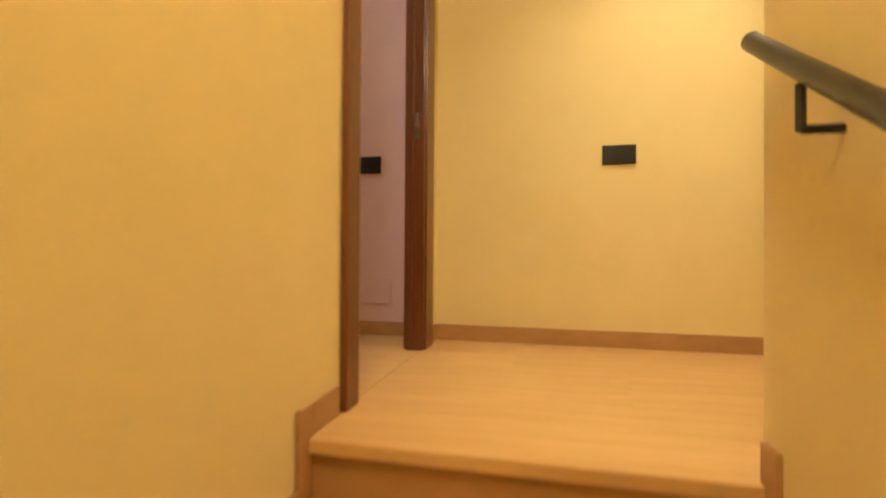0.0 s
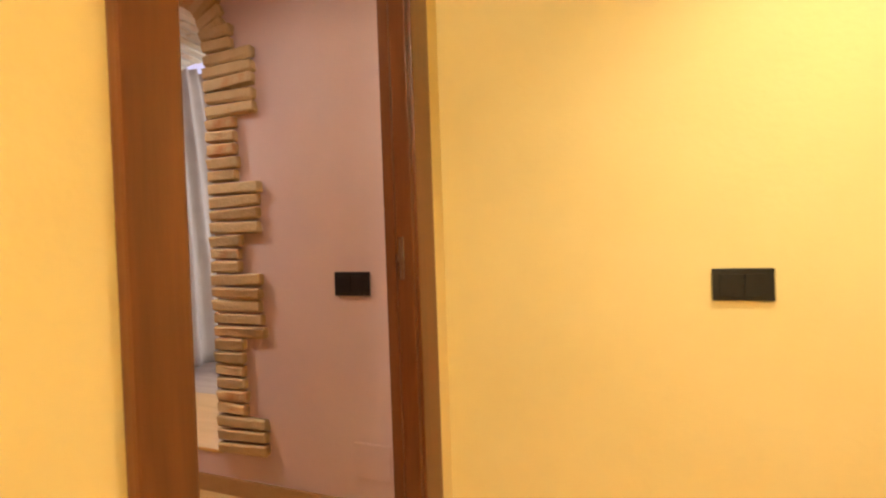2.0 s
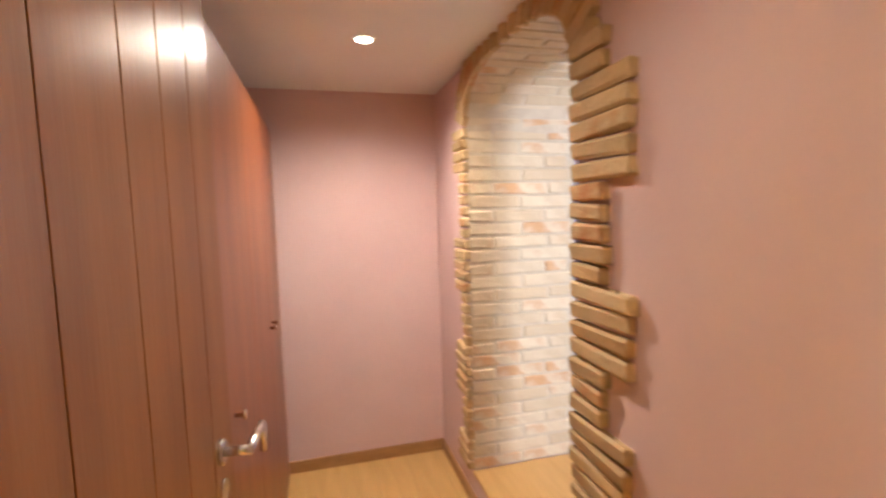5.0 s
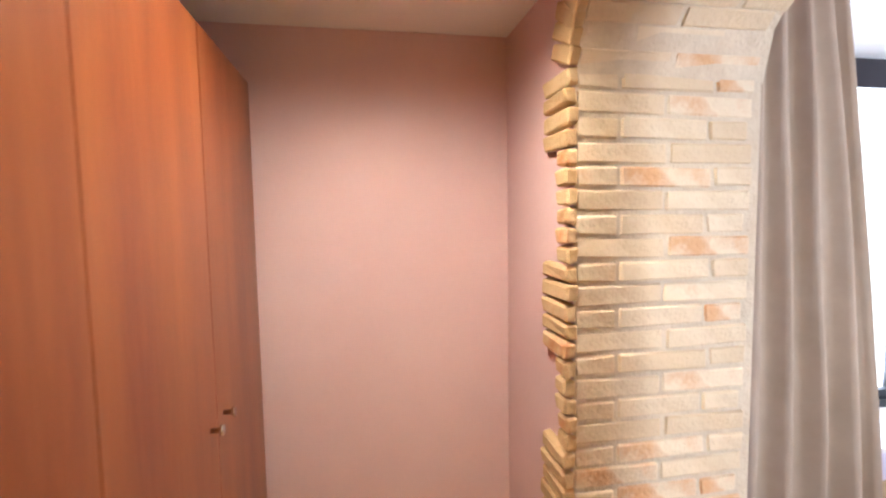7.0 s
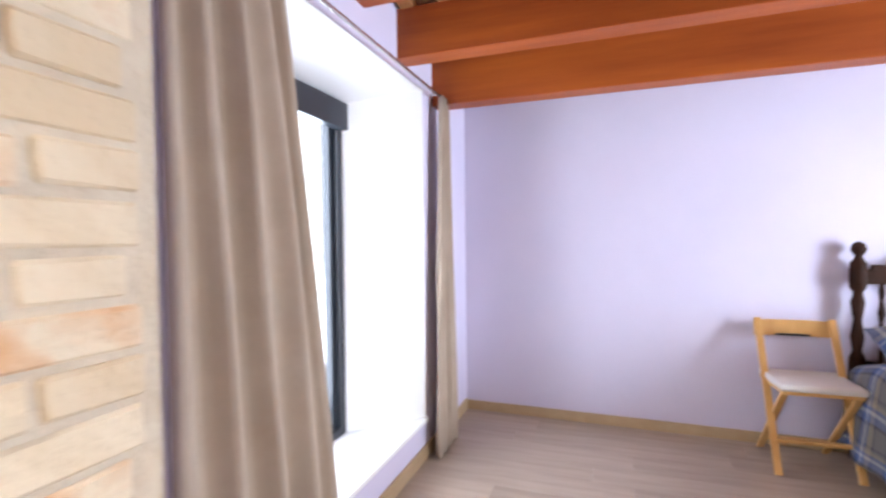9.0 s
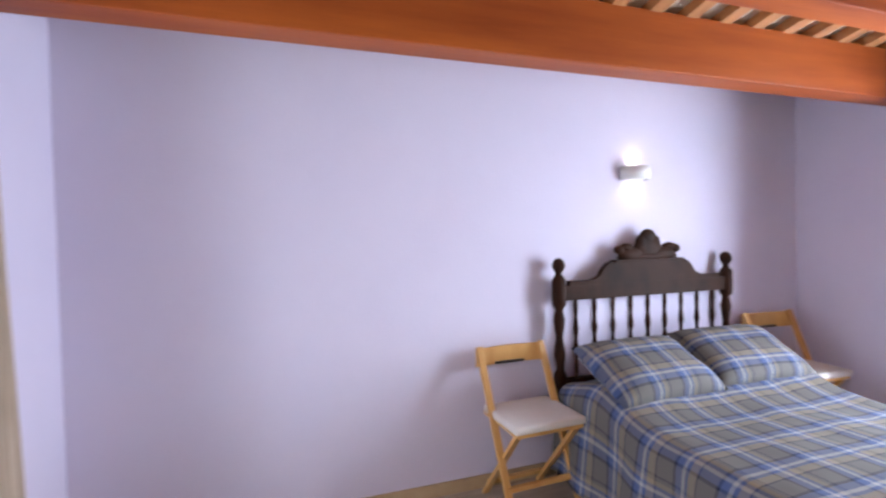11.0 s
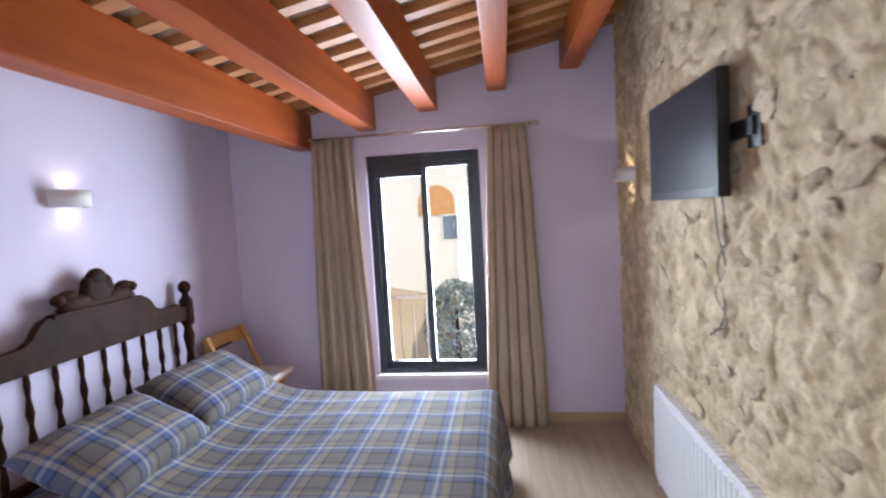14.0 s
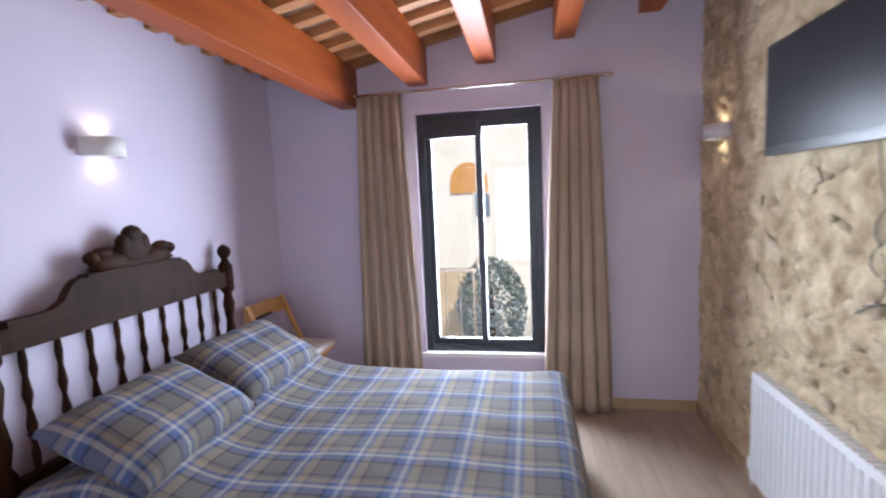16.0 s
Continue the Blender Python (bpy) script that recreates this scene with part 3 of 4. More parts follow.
# ---- windows ----
def casement(name, wx, ya, yb, za, zb, label, into):
    wn = tagged(mesh(name, boxes(((wx - 0.035, ya, za), (wx + 0.035, ya + 0.055, zb)), ((wx - 0.035, yb - 0.055, za), (wx + 0.035, yb, zb)), ((wx - 0.035, ya + 0.055, za), (wx + 0.035, yb - 0.055, za + 0.05)), ((wx - 0.035, ya + 0.055, zb - 0.07), (wx + 0.035, yb - 0.055, zb)), bevel=0.004), FRAME), label, "window", kind="structure")
    ym = (ya + yb) / 2 - 0.0
    for a, b, off in ((ya + 0.05, ym + 0.02, 0.006), (ym - 0.02, yb - 0.05, -0.006)):
        o = off * into
        sash = part("sash", boxes(((wx - 0.02 + o, a, za + 0.045), (wx + 0.02 + o, a + 0.045, zb - 0.065)), ((wx - 0.02 + o, b - 0.045, za + 0.045), (wx + 0.02 + o, b, zb - 0.065)), ((wx - 0.02 + o, a + 0.045, za + 0.045), (wx + 0.02 + o, b - 0.045, za + 0.09)), ((wx - 0.02 + o, a + 0.045, zb - 0.11), (wx + 0.02 + o, b - 0.045, zb - 0.065)), bevel=0.003), FRAME, wn)
        g = part("pane", box((wx - 0.003 + o, a + 0.044, za + 0.089), (wx + 0.003 + o, b - 0.044, zb - 0.109)), GLASS, sash)
        g.visible_shadow = False
    part("latch", box((wx + 0.02 * into, ym - 0.012, 1.22), (wx + 0.045 * into, ym + 0.012, 1.32), 0.003), BLACK, wn)
    return wn


w1 = casement("window_1", W1X - 0.04, W1A, W1B, W1Z0, W1Z1, "dark grey aluminium window in a deep niche", 1)
part("roller_box", box((W1X - 0.01, W1A + 0.02, W1Z1 - 0.15), (W1X + 0.05, W1B - 0.02, W1Z1 - 0.01), 0.006), FRAME, w1, "dark roller blind box")
w2 = casement("window_2", XE + 0.07, W2A, W2B, W2Z0, W2Z1, "dark grey aluminium balcony window with two sashes", -1)
part("roller_box", box((XE + 0.02, (W2A + W2B) / 2, W2Z1 - 0.17), (XE + 0.05, W2B - 0.06, W2Z1 - 0.06), 0.006), FRAME, w2, "dark roller blind box")
part("window_sill", box((XE - 0.02, W2A - 0.03, W2Z0 - 0.03), (XE + 0.04, W2B + 0.03, W2Z0 + 0.003), 0.005), WHITE, w2, "white painted sill")


def curtain(name, axis_x, ya, yb, zb, zt, folds, depth, label, flare=1.0, top=1.0, seed=0, hold=0.0):
    """Pleated hanging cloth in a plane of constant x."""
    bm = bmesh.new()
    n, m = folds * 14, 26
    yc = (ya + yb) / 2
    rows = []
    for j in range(m + 1):
        v = j / m
        z = zb + (zt - zb) * v
        wid = (yb - ya) * (flare + (top - flare) * v ** 1.3)
        row = []
        for i in range(n + 1):
            u = i / n
            ph = u * folds * 2 * math.pi + 0.9 * noise.noise(Vector((u * 3, v * 1.5, seed)))
            a = depth * (0.75 + 0.5 * noise.noise(Vector((u * 5, v * 2.5, seed + 4)))) * (0.65 + 0.35 * (1 - v))
            x = axis_x + a * math.sin(ph) + 0.3 * a * math.sin(2 * ph + seed)
            y = yc + hold * ((yb - ya) - wid) / 2 + (u - 0.5) * wid + 0.35 * a * math.cos(ph)
            row.append(bm.verts.new((x, y, z + 0.006 * math.sin(ph))))
        rows.append(row)
    for a, b in zip(rows, rows[1:]):
        for i in range(n):
            bm.faces.new((a[i], a[i + 1], b[i + 1], b[i]))
    ob = mesh(name, bm, CURTAIN, smooth=True)
    s = ob.modifiers.new("cloth", 'SOLIDIFY')
    s.thickness = 0.004
    return tagged(ob, label, "curtain", "curtains")


def curtain_rod(x, wall, ya, yb, z, label):
    r = tagged(mesh("curtain_rod", rod((x, ya, z), (x, yb, z), 0.009), STEEL, smooth=True), label, "curtain rod")
    for y in (ya + 0.03, yb - 0.03):
        part("bracket", rod((x, y, z), (wall, y, z), 0.006), STEEL, r)
    for y, s in ((ya, -1), (yb, 1)):
        part("finial", lathe([(0.010, 0), (0.015, 0.01), (0.015, 0.03), (0.008, 0.04)], 14, pose(x, y, z, -90 * s)), STEEL, r)


curtain_rod(-2.40, XW, 2.66, 4.76, 2.345, "thin steel curtain rod over the window niche")
curtain("curtain", -2.31, 2.80, 3.46, FB + 0.01, 2.335, 4, 0.055, "beige curtain drawn aside beside the brick arch", 1.0, 0.55, 1, -1.0)
curtain("curtain", -2.385, 4.62, 4.98, FB + 0.015, 2.335, 4, 0.035, "beige curtain hanging beside the window niche", 1.0, 0.35, 2)
curtain_rod(1.85, XE, 3.17, 4.80, 2.37, "thin steel curtain rod over the balcony window")
curtain("curtain", 1.85, 4.42, 4.86, FB + 0.012, 2.365, 5, 0.035, "beige curtain gathered beside the bed", 1.0, 0.70, 3)
curtain("curtain", 1.84, 3.13, 3.57, FB + 0.012, 2.365, 5, 0.040, "beige curtain gathered by the stone wall", 1.0, 0.62, 5)

# ---- bed ----
BX0, BX1, BY0, BY1, BT = -0.15, 1.20, 3.53, 5.37, 0.735
bed = empty("bed", (0.5, 4.4, FB), "double bed with a carved dark walnut headboard", "bed")
bed.location = (0, 0, 0)
part("base", box((BX0 + 0.04, BY0 + 0.05, FB + 0.14), (BX1 - 0.04, BY1, FB + 0.30), 0.01), SHEET, bed, "pale fabric bed base")
part("mattress", box((BX0 + 0.02, BY0 + 0.02, FB + 0.30), (BX1 - 0.02, BY1, BT - 0.03), 0.05), SHEET, bed, "white mattress")
for x in (BX0 + 0.1, BX1 - 0.1):
    for y in (BY0 + 0.12, BY1 - 0.2):
        part("leg", lathe([(0.022, FB), (0.028, FB + 0.15)], 12, pose(x, y, 0)), DARKWOOD, bed)
HY = 5.43
hbd = part("headboard", boxes(((BX0 + 0.03, HY - 0.022, 1.15), (BX1 - 0.03, HY + 0.022, 1.235)), ((BX0 + 0.03, HY - 0.02, 0.62), (BX1 - 0.03, HY + 0.02, 0.70)), bevel=0.005), DARKWOOD, bed, "carved dark walnut headboard")
post = [(0.030, FB - 0.05), (0.036, 0.40), (0.030, 0.55), (0.038, 0.62), (0.038, 0.72), (0.022, 0.76), (0.034, 0.84), (0.020, 0.94), (0.034, 1.04), (0.022, 1.10), (0.040, 1.13), (0.040, 1.27), (0.026, 1.29), (0.018, 1.31), (0.034, 1.335), (0.038, 1.355), (0.030, 1.38), (0.010, 1.395)]
for x in (BX0 + 0.065, BX1 - 0.025):
    part("post", lathe(post, 18, pose(x, HY, 0)), DARKWOOD, hbd, "", True)
sp = [(0.010, 0.70), (0.014, 0.76), (0.009, 0.80), (0.017, 0.87), (0.008, 0.93), (0.017, 0.98), (0.009, 1.05), (0.014, 1.10), (0.010, 1.15)]
for i in range(9):
    part("spindle", lathe(sp, 12, pose(BX0 + 0.045 + (BX1 - BX0 - 0.06) * (i + 1) / 10, HY, 0)), DARKWOOD, hbd, "", True)
hbd.location.z = 0.05
# stepped and scrolled crest
cx = (BX0 + BX1) / 2 + 0.015
half = [(0.56, 1.225), (0.56, 1.262), (0.47, 1.258), (0.40, 1.262), (0.355, 1.285), (0.325, 1.33), (0.295, 1.355), (0.255, 1.365)]
poly = [(cx - u, z) for u, z in half] + [(cx + u, z) for u, z in reversed(half)]
part("crest", prism(poly, HY - 0.02, HY + 0.02), DARKWOOD, hbd, "shaped walnut crest rail")
part("crest_moulding", box((cx - 0.26, HY - 0.032, 1.355), (cx + 0.26, HY + 0.02, 1.372), 0.005), DARKWOOD, hbd)
bm = bmesh.new()
for u, z, rx, rz in ((0, 1.44, 0.105, 0.085), (0, 1.505, 0.06, 0.05), (-0.12, 1.40, 0.10, 0.045), (0.12, 1.40, 0.10, 0.045), (-0.21, 1.43, 0.035, 0.028), (0.21, 1.43, 0.035, 0.028), (-0.16, 1.445, 0.05, 0.025), (0.16, 1.445, 0.05, 0.025), (0, 1.385, 0.24, 0.028), (-0.05, 1.47, 0.04, 0.05), (0.05, 1.47, 0.04, 0.05)):
    bmesh.ops.create_icosphere(bm, subdivisions=2, radius=1, matrix=Matrix.LocRotScale((cx + u, HY - 0.005, z), None, (rx, 0.026, rz)))
part("carving", bm, DARKWOOD, hbd, "carved leaf and shell ornament", True)


def cloth_grid(nu, nv, fn, uvf):
    bm = bmesh.new()
    uv = bm.loops.layers.uv.new("UVMap")
    V = [[bm.verts.new(fn(i / nu, j / nv)) for j in range(nv + 1)] for i in range(nu + 1)]
    for i in range(nu):
        for j in range(nv):
            f = bm.faces.new((V[i][j], V[i + 1][j], V[i + 1][j + 1], V[i][j + 1]))
            for lp, (a, b) in zip(f.loops, ((i, j), (i + 1, j), (i + 1, j + 1), (i, j + 1))):
                lp[uv].uv = uvf(a / nu, b / nv)
    return bm


def drop(s, half, r):
    """Across a bed edge: the way out and the fall for a cloth length s from the middle."""
    a = abs(s)
    if a < half - r:
        return s, 0.0
    q = (a - half + r) / r
    if q < math.pi / 2:
        return math.copysign(half - r + r * math.sin(q), s), r * (1 - math.cos(q))
    fall = a - (half - r) - r * math.pi / 2
    return math.copysign(half + 0.12 * fall, s), r + fall


UW, VL = (BX1 - BX0) / 2 + 0.42, (BY1 - BY0) + 0.40


def duvet(u, v):
    s, q = (u * 2 - 1) * UW, v * VL
    dx, fx = drop(s, (BX1 - BX0) / 2 + 0.02, 0.09)
    y, fy = BY1 - 0.03 - q, 0.0
    if q > (BY1 - BY0) - 0.05:
        d2, fy = drop(q - (BY1 - BY0) / 2, (BY1 - BY0) / 2 + 0.02, 0.09)
        y = (BY1 + BY0) / 2 - 0.03 - d2
    f = max(fx, fy) + 0.15 * min(fx, fy)
    wr = 0.012 * noise.noise(Vector((s * 3, q * 2.2, 3))) + 0.006 * noise.noise(Vector((s * 9, q * 6, 8))) + 0.02 * noise.noise(Vector((s * 1.2, q * 1.1, 2)))
    fold = 0.02 * math.sin((s if fy > fx else q) * 17 + 2 * noise.noise(Vector((s * 2, q * 2, 0)))) * min(1, f * 3)
    bulge = 0.10 * math.exp(-((q - 0.30) / 0.22) ** 2) if fx < 0.3 else 0.0
    return (cx - 0.015 + dx + fold * (1 if fx > fy else 0), y + fold * (1 if fy >= fx else 0), max(FB + 0.1, BT + wr * (1 if f < 0.05 else 0.4) - f + bulge * max(0, 1 - fx * 3)))


dv = mesh("bedspread", cloth_grid(90, 100, duvet, lambda u, v: ((u * 2 - 1) * UW, v * VL)), PLAID, smooth=True)
dv.modifiers.new("cloth", 'SOLIDIFY').thickness = 0.012
tagged(dv, "blue, grey and sand tartan bedspread hanging over the bed", "bedspread")


def pillow(x, y, z, rx, rz, seed):
    bm = bmesh.new()
    uv = bm.loops.layers.uv.new("UVMap")
    n = 22
    for side in (1, -1):
        V = []
        for i in range(n + 1):
            row = []
            for j in range(n + 1):
                a, b = i / n * 2 - 1, j / n * 2 - 1
                t = max(0.0, (1 - a ** 4) * (1 - b ** 4)) ** 0.55
                pinch = 1 - 0.06 * (1 - abs(a)) * abs(b) ** 3 - 0.06 * (1 - abs(b)) * abs(a) ** 3
                h = side * (0.085 * t + 0.008 * noise.noise(Vector((a * 3, b * 3, seed))) * t) + 0.004
                row.append(bm.verts.new((a * 0.33 * pinch, b * 0.22 * pinch, h)))
            V.append(row)
        for i in range(n):
            for j in range(n):
                f = bm.faces.new((V[i][j], V[i + 1][j], V[i + 1][j + 1], V[i][j + 1]))
                for lp, (a, b) in zip(f.loops, ((i, j), (i + 1, j), (i + 1, j + 1), (i, j + 1))):
                    lp[uv].uv = (a / n * 0.66 + seed * 0.07, b / n * 0.44)
    bmesh.ops.remove_doubles(bm, verts=bm.verts, dist=0.0006)
    ob = mesh("pillow", bm, PLAID, smooth=True)
    ob.matrix_world = pose(x, y, z, rx, 0, rz)
    return tagged(ob, "plump tartan pillow leaning at the headboard", "pillow", "pillows")


pillow(0.20, 5.06, 0.875, 26, 2, 1)
pillow(0.86, 5.08, 0.88, 28, -4, 2)


# ---- folding chairs ----
def folding_chair():
    c = empty("folding_chair", (0, 0, 0), "honey beech folding chair with a cream cushion", "chair", "chairs beside the bed")
    for x in (-0.19, 0.19):
        part("leg", bar((x, 0.20, 0.755), (x, -0.17, 0.0), 0.022, 0.036), BEECH, c)
        part("leg", bar((x * 0.88, -0.17, 0.435), (x * 0.88, 0.21, 0.0), 0.020, 0.034), BEECH, c)
    bm = bmesh.new()
    n = 10
    V = []
    for i in range(n + 1):
        u = i / n * 2 - 1
        y = 0.205 + 0.025 * (1 - u * u)
        V.append([bm.verts.new((u * 0.205, y + dy, z)) for dy, z in ((-0.009, 0.655), (0.009, 0.655), (0.009, 0.745), (-0.009, 0.745))])
    for a, b in zip(V, V[1:]):
        for k in range(4):
            bm.faces.new((a[k], b[k], b[(k + 1) % 4], a[(k + 1) % 4]))
    bm.faces.new(V[0])
    bm.faces.new(V[-1])
    part("backrest", bm, BEECH, c)
    # solid black strip drawing the dark of a grip slot, nothing is cut
    part("grip_slot_shade", box((-0.09, 0.208, 0.655), (0.09, 0.242, 0.668), 0.003), BLACK, c)
    part("seat", box((-0.185, -0.19, 0.425), (0.185, 0.17, 0.443), 0.004), BEECH, c)
    part("cushion", box((-0.195, -0.20, 0.443), (0.195, 0.15, 0.478), 0.015), CUSHION, c, "thin cream seat cushion", True)
    part("stretcher", bar((-0.17, 0.165, 0.075), (0.17, 0.165, 0.075), 0.02, 0.028), BEECH, c)
    part("stretcher", bar((-0.19, -0.10, 0.16), (0.19, -0.10, 0.16), 0.02, 0.028), BEECH, c)
    return c


ch = folding_chair()
TALL = Matrix.Diagonal((1, 1, 1.06, 1))
ch.matrix_basis = pose(-0.385, 5.24, FB, 0, 0, 2) @ TALL
ch["label"] = "honey beech folding chair with a cream cushion against the lilac wall"
c2 = copy_thing(ch, pose(1.52, 5.22, FB, 0, 0, -3) @ TALL)
c2["label"] = "honey beech folding chair in the corner beyond the bed"

# ---- radiator and television ----
rad = empty("radiator", (0, 0, 0), "white enamelled ribbed panel radiator on the stone wall", "radiator")
RX0, RX1, RZ0, RZ1 = -0.28, 1.08, 0.25, 0.78
part("panel", box((RX0, 2.585, RZ0), (RX1, 2.64, RZ1), 0.008), RADW, rad)
part("grille", boxes(*[((RX0 + 0.02 + i * 0.034, 2.588, RZ1 - 0.004), (RX0 + 0.036 + i * 0.034, 2.637, RZ1 + 0.005)) for i in range(39)]), RADW, rad)
rib = None
nr = 32
for i in range(nr):
    x = RX0 + 0.03 + (RX1 - RX0 - 0.06) * i / (nr - 1)
    if rib is None:
        rib = part("rib", box((-0.012, -0.003, RZ0 + 0.03), (0.012, 0.008, RZ1 - 0.03), 0.004), RADW, rad)
        rib.location = (x, 2.64, 0)
    else:
        o = new("rib", rib.data)
        o.parent = rad
        o.location = (x, 2.64, 0)
part("valve", lathe([(0.018, 0), (0.022, 0.01), (0.022, 0.05), (0.012, 0.06)], 14, pose(RX1 + 0.04, 2.61, RZ0 + 0.02)), RADW, rad)
part("pipe", rod((RX1 + 0.04, 2.61, FB), (RX1 + 0.04, 2.61, RZ0 + 0.03), 0.008), RADW, rad)
part("wall_hook", boxes(((RX0 + 0.2, YS, 0.6), (RX1 - 0.2, 2.588, 0.66))), RADW, rad)

tv = empty("television", (0, 0, 0), "small black flat television on a wall bracket", "television")
TX0, TX1, TZ0, TZ1, TY = 0.23, 0.97, 1.775, 2.225, 2.665
part("body", box((TX0, TY - 0.045, TZ0), (TX1, TY, TZ1), 0.006), BLACK, tv)
part("screen", box((TX0 + 0.018, TY - 0.001, TZ0 + 0.035), (TX1 - 0.018, TY + 0.002, TZ1 - 0.018)), SCREEN, tv, "dark glossy screen")
part("bezel", box((TX0 + 0.02, TY - 0.001, TZ0 + 0.006), (TX1 - 0.02, TY + 0.003, TZ0 + 0.03), 0.002), BLACK, tv)
part("rear_housing", box((TX0 + 0.1, TY - 0.065, TZ0 + 0.06), (TX1 - 0.1, TY - 0.044, TZ1 - 0.08), 0.01), BLACK, tv)
part("bracket", boxes(((0.09, YS - 0.01, 1.93), (0.17, YS + 0.035, 2.07)), ((0.12, YS + 0.02, 1.97), (0.50, YS + 0.045, 2.03))), BLACK, tv, "black metal swivel bracket")
for k, (dx, sw) in enumerate(((0.0, 0.03), (0.07, -0.035))):
    cu = bpy.data.curves.new("cable", 'CURVE')
    cu.dimensions = '3D'
    cu.bevel_depth = 0.0025
    s = cu.splines.new('BEZIER')
    pts = [(0.29 + dx, 2.625, TZ0 + 0.02), (0.29 + dx + sw * 0.3, 2.61, 1.62), (0.36 + sw, 2.60, 1.51), (0.37 - sw, 2.60, 1.40), (0.33 + sw * 0.4, 2.60, 1.31), (0.46 - dx * 0.4, 2.60, 1.22 + 0.03 * k)]
    s.bezier_points.add(len(pts) - 1)
    for p, q in zip(s.bezier_points, pts):
        p.co = q
        p.handle_left_type = p.handle_right_type = 'AUTO'
    cu.materials.append(BLACK)
    cob = new("cable", cu)
    cob.parent = tv
    cob["label"] = "thin black dangling cable"

# ---- outside ----
GZ = -2.6
structure("ground", box((-300, -300, GZ - 0.3), (300, 300, GZ)), GROUND, "pale sunlit open ground outside", "ground")
# glowing sky panel, built tall so that it keeps sun off the niche
structure("backdrop", box((-6.2, 0.0, -2.5), (-6.1, 12.0, 9.0)), emitter("bright_sky_backdrop", (0.92, 0.96, 1.0), 2.2), "plain glowing panel standing in for sky outside the niche window, blocking the sun", "sky")
# ochre iron with the bright outdoor haze mixed into its colour
PALEIRON = mat("hazed_ochre_iron", (0.34, 0.26, 0.16), (0.42, 0.33, 0.21), 12, 0.6, bump=0.05)
bal = empty("balcony_railing", (0, 0, 0), "ochre iron balcony railing outside the window, coloured paler for the bright haze", "railing")
part("top_rail", box((2.62, 4.12, 1.02), (2.65, 4.9, 1.05), 0.004), PALEIRON, bal)
part("bottom_rail", box((2.62, 4.12, 0.22), (2.65, 4.9, 0.25), 0.004), PALEIRON, bal)
for i in range(7):
    part("baluster", rod((2.635, 4.14 + i * 0.12, 0.10), (2.635, 4.14 + i * 0.12, 1.03), 0.007, 8), PALEIRON, bal)
part("finial", lathe([(0.008, 1.05), (0.03, 1.09), (0.012, 1.12), (0.0, 1.17)], 10, pose(2.635, 4.1, 0)), PALEIRON, bal)
structure("balcony_slab", box((XE + 0.3, 2.9, -0.05), (2.75, 5.0, 0.10)), TAN, "stone balcony slab outside the window", "balcony")


def house(x, y0, y1, top, label):
    h = empty("house", (0, 0, 0), label, "house")
    part("wall", box((x, y0, GZ), (x + 6, y1, top)), RENDER_WALL, h, "sunlit white rendered wall")
    part("roof", prism([(y0 - 0.4, top), (y1 + 0.4, top), ((y0 + y1) / 2, top + 1.8)], x - 0.4, x + 6.3, "x"), ROOFT, h, "clay tile roof")
    return h


h = house(15.0, -1.0, 11.5, 7.0, "white rendered village house across the street")
bm = prism([(5.05, 1.75)] + [(5.7 - 0.65 * math.cos(math.pi * i / 14), 2.15 + 0.65 * math.sin(math.pi * i / 14)) for i in range(15)] + [(6.35, 1.75)], 14.93, 15.0, "x")
part("shutter", bm, OCHRE, h, "ochre arched wooden panel")
wi = part("window", box((14.94, 5.0, 0.9), (15.0, 5.5, 1.7), 0.02), BLUEGLASS, h, "blue-grey shuttered window")
part("frame", boxes(((14.92, 4.95, 0.85), (14.96, 5.0, 1.75)), ((14.92, 5.5, 0.85), (14.96, 5.55, 1.75)), ((14.92, 5.0, 1.7), (14.96, 5.5, 1.75))), RENDER_WALL, wi)
gw = tagged(mesh("garden_wall", prism([(4.6, GZ), (9.5, GZ), (9.5, -0.2), (7.2, 0.25), (6.3, 0.0), (4.6, -0.3)], 9.6, 9.9, "x"), TAN), "tan stone garden wall across the street", "wall")
bush = empty("bush", (0, 0, 0), "rounded grey-green clipped bush by the garden wall", "bush")
part("trunk", lathe([(0.09, GZ), (0.06, GZ + 1.6), (0.03, -0.2)], 8, pose(8.6, 4.5, 0)), DARKWOOD, bush)
rng = random.Random(4)
verts, faces = [], []
for i in range(2600):
    th, ph, rr = rng.uniform(0, 6.283), math.acos(rng.uniform(-1, 1)), rng.uniform(0.6, 1.0) ** 0.5
    c = Vector((8.6 + 0.62 * rr * math.sin(ph) * math.cos(th), 4.5 + 0.75 * rr * math.sin(ph) * math.sin(th), -0.75 + 1.1 * rr * math.cos(ph)))
    a = Vector((rng.gauss(0, 1), rng.gauss(0, 1), rng.gauss(0, 1))).normalized() * rng.uniform(0.03, 0.07)
    b = a.orthogonal() * 0.5
    k = len(verts)
    verts += [c - a, c + b, c + a, c - b]
    faces.append((k, k + 1, k + 2, k + 3))
lm = bpy.data.meshes.new("crown")
lm.from_pydata(verts, [], faces)
lm.materials.append(LEAF)
cr = new("crown", lm)
cr.parent = bush
cr["label"] = "dense grey-green small leaves"

# ---- pieces: planks, bricks and stones ----
rng = random.Random(11)


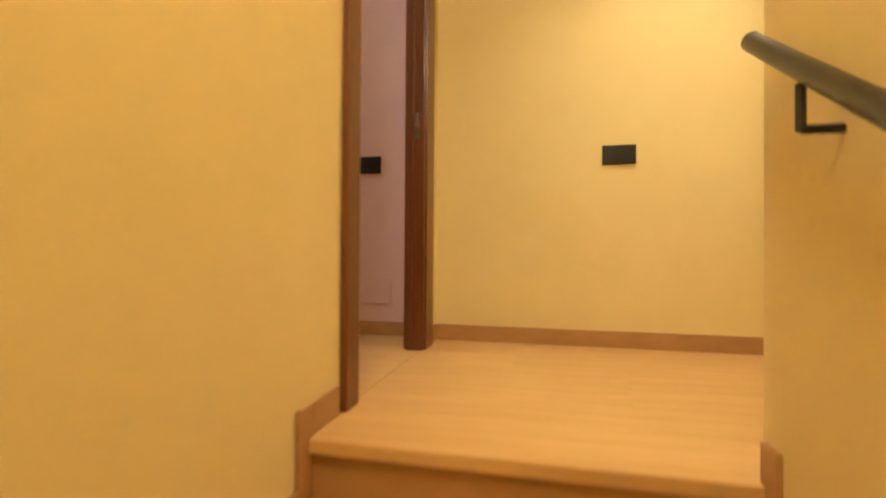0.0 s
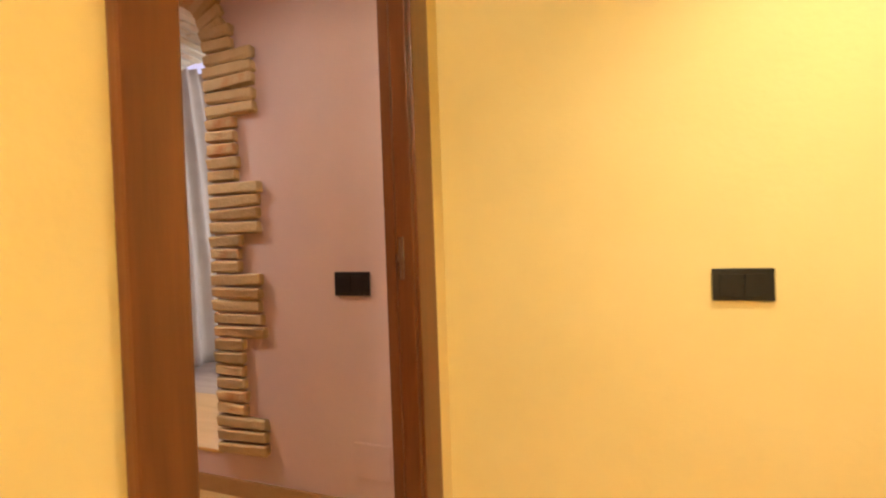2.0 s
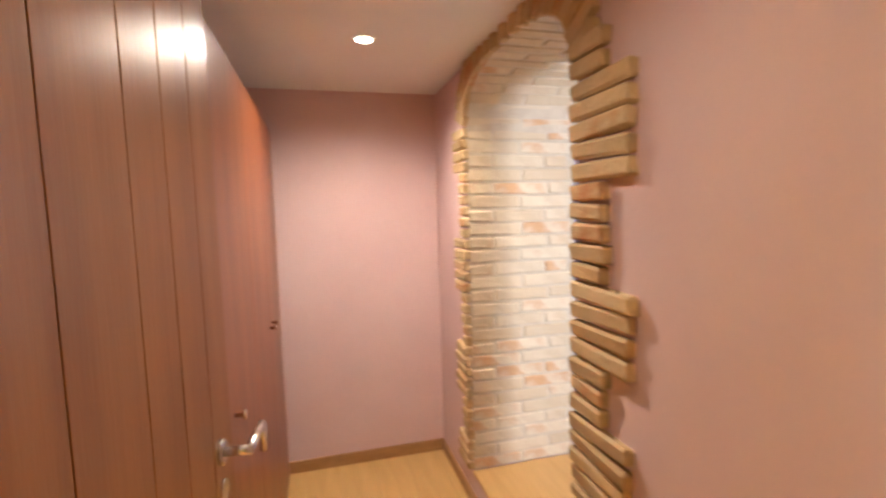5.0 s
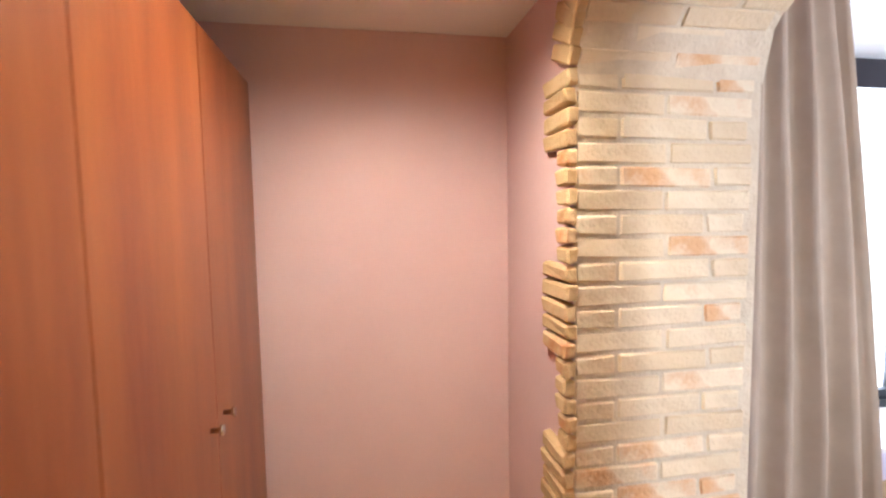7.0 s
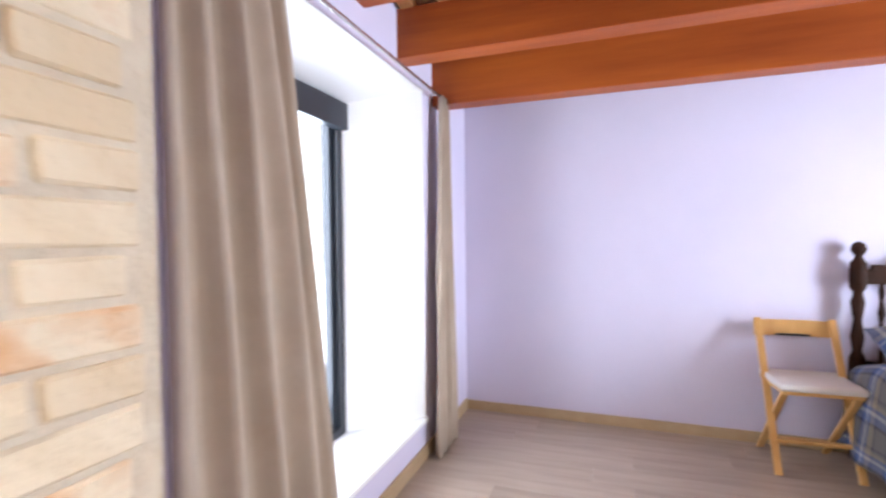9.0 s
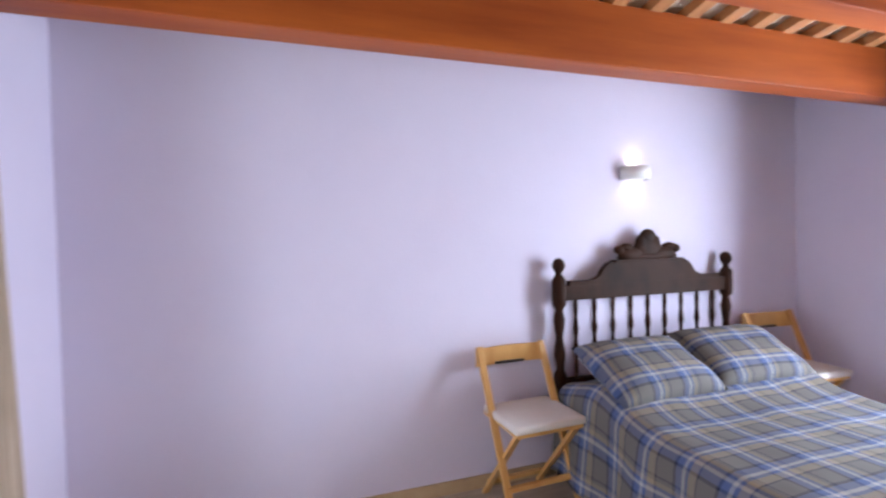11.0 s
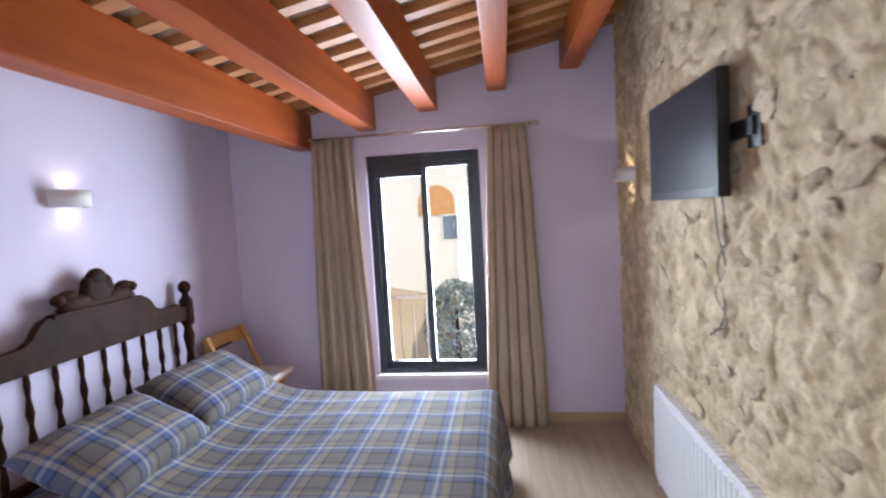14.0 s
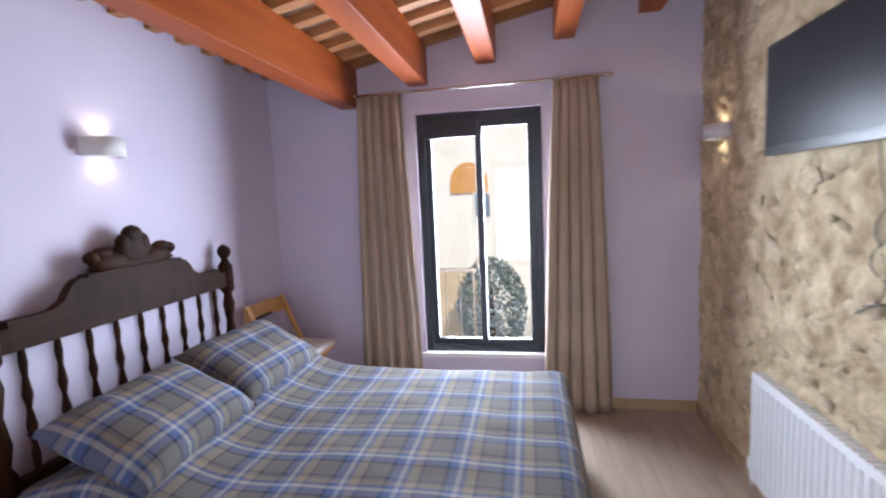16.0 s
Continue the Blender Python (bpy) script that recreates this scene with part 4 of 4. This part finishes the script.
def piece_mesh(name, sx, sy, sz, bevel, material, rough=0.0, seed=0):
    bm = box((-sx / 2, -sy / 2, -sz / 2), (sx / 2, sy / 2, sz / 2))
    if bevel:
        bmesh.ops.bevel(bm, geom=list(bm.edges), offset=bevel, segments=1, affect='EDGES')
    if rough:
        for v in bm.verts:
            v.co += Vector((noise.noise(v.co * 40 + Vector((seed, 0, 0))), noise.noise(v.co * 40 + Vector((0, seed, 3))), noise.noise(v.co * 40 + Vector((5, 0, seed))))) * rough
    bmesh.ops.recalc_face_normals(bm, faces=bm.faces)
    me = bpy.data.meshes.new(name)
    bm.to_mesh(me)
    bm.free()
    me.materials.append(material)
    return me


def piece(name, me, m, parent):
    o = new(name, me)
    o.parent = parent
    o.matrix_basis = m
    return o


def planks(x0, x1, y0, y1, z, floor, material):
    wid, n = 0.192, 0
    y = y0
    while y < y1 - 0.01:
        w_ = min(wid, y1 - y)
        x = x0 - rng.uniform(0, 1.0)
        while x < x1:
            a, b = max(x, x0), min(x + 1.25, x1)
            if b - a > 0.02:
                me = piece_mesh("plank", b - a - 0.0008, w_ - 0.0008, 0.0138, 0.0008, material)
                piece("plank", me, pose((a + b) / 2, y + w_ / 2, z - 0.007), floor)
            x += 1.25
        y += wid


planks(XW, XE, YS, YN, FB, fb, FLOOR_G)
planks(XP, -0.002, 0.4, YP, 0.0, fp, FLOOR_O)
planks(0.0, 2.0, 0.72, YE, 0.0, fl, FLOOR_O)

# reveal bricks of the arch
lengths = [piece_mesh("brick", 0.022, l, 0.055, 0.005, BRICK_R, 0.005, k) for k, l in enumerate((0.12, 0.26, 0.27, 0.28))]
z, odd = FB + 0.03, 0
while z < SPR + 0.03:
    y = YP + 0.004
    seq = ((1, 2), (0, 3, 0), (2, 1), (0, 1, 0))[odd % 4]
    for k in seq:
        l = (0.12, 0.26, 0.27, 0.28)[k]
        if y + l > YS + 0.02:
            break
        piece("brick", lengths[k], pose(AX0 - 0.010 + rng.uniform(-0.003, 0.002), y + l / 2, z + rng.uniform(-0.002, 0.002), rng.uniform(-1.2, 1.2)), arch)
        if odd % 2:
            piece("brick", lengths[k], pose(AX1 + 0.004 + rng.uniform(-0.002, 0.003), y + l / 2, z), arch)
        y += l + 0.011
    z += 0.0655
    odd += 1
# soffit bricks
sb_ = [piece_mesh("brick", 0.05, l, 0.018, 0.004, BRICK_R, 0.004, 7 + k) for k, l in enumerate((0.14, 0.265))]
for i in range(19):
    t_ = (i + 0.5) / 19
    x = AX0 + (AX1 - AX0) * (0.5 - 0.5 * math.cos(math.pi * t_))
    sl = math.degrees(math.atan2(arch_z(min(x + 0.02, AX1)) - arch_z(max(x - 0.02, AX0)), 0.04))
    y = YP + 0.006
    for k in ((1, 1), (0, 1, 0))[i % 2]:
        l = (0.14, 0.265)[k]
        if y + l < YS + 0.02:
            piece("brick", sb_[k], pose(x, y + l / 2, arch_z(x) + 0.001, 0, -sl, 0), arch)
        y += l + 0.012
# toothed face bricks beside the arch
TEETH = ((1.826, 1.560), (1.318, 1.10), (0.92, 0.635), (0.33, 0.18))
face = {}
for side in (1, -1):
    edge = AX1 if side > 0 else AX0
    z = FB + 0.028
    teeth = TEETH if side > 0 else ((1.995, 1.671), (1.368, 1.094), (0.80, 0.55), (0.36, 0.18))
    k = 0
    while z < SPR + 0.02 + (0.06 if side > 0 else 0.03):
        long_ = any(lo <= z <= hi for hi, lo in teeth)
        l = (0.25 if long_ else 0.15) if side > 0 else (0.17 if long_ else 0.07)
        l += rng.uniform(-0.006, 0.006)
        key = (round(l, 2), k % 3)
        if key not in face:
            face[key] = piece_mesh("brick", key[0], 0.035, 0.045, 0.006, BRICK, 0.006, k % 3)
        piece("brick", face[key], pose(edge + side * key[0] / 2 - side * 0.004, YP - 0.010 + rng.uniform(-0.004, 0.004), z, 0, rng.uniform(-2.2, 2.2), rng.uniform(-1.5, 1.5)), arch)
        z += 0.0530
        k += 1
# ring of face bricks over the arch
vo = [piece_mesh("brick", 0.047, 0.032, 0.13, 0.005, BRICK, 0.005, 21 + k) for k in range(3)]
for i in range(23):
    t_ = (i + 0.5) / 23
    ang = math.pi * (1 - t_)
    x = (AX0 + AX1) / 2 + (AX1 - AX0) / 2 * math.copysign(abs(math.cos(ang)) ** 0.85, math.cos(ang))
    nx_ = math.cos(ang)
    zz = arch_z(x) + 0.055
    if zz + 0.03 < CZ + 0.05:
        piece("brick", vo[i % 3], pose(x + nx_ * 0.045, YP - 0.009, zz - 0.02 * abs(nx_), 0, math.degrees(math.asin(max(-1, min(1, nx_)))) * 0.8, 0), arch)

# stones bedded in the rubble wall
protos = []
for k in range(14):
    bm = bmesh.new()
    bmesh.ops.create_icosphere(bm, subdivisions=2, radius=1)
    for v in bm.verts:
        d = 1 + 0.55 * noise.noise(v.co * 1.5 + Vector((k * 7, 0, 0))) + 0.40 * noise.noise(v.co * 3.4 + Vector((0, k * 5, 0)))
        v.co = Vector((v.co.x * d, v.co.y * d * 0.8, v.co.z * d * 0.75))
    me = bpy.data.meshes.new("stone")
    bm.to_mesh(me)
    bm.free()
    me.materials.append(STONE)
    for p in me.polygons:
        p.use_smooth = True
    protos.append(me)
spots = []
tries = 0
while len(spots) < 300 and tries < 9000:
    tries += 1
    x, z, r = rng.uniform(AX1 + 0.05, XE - 0.04), rng.uniform(FB + 0.1, 3.0), rng.choice((0.03, 0.04, 0.05, 0.065, 0.085))
    if all((x - a) ** 2 + (z - b) ** 2 > (0.85 * (r + c)) ** 2 for a, b, c in spots):
        spots.append((x, z, r))
for x, z, r in spots:
    o = piece("stone", rng.choice(protos), Matrix.LocRotScale((x, YS + 0.028, z), Euler((0, rng.uniform(-0.6, 0.6), 0)), (r, 0.006 + r * 0.07, r * 0.8)), stone_wall)
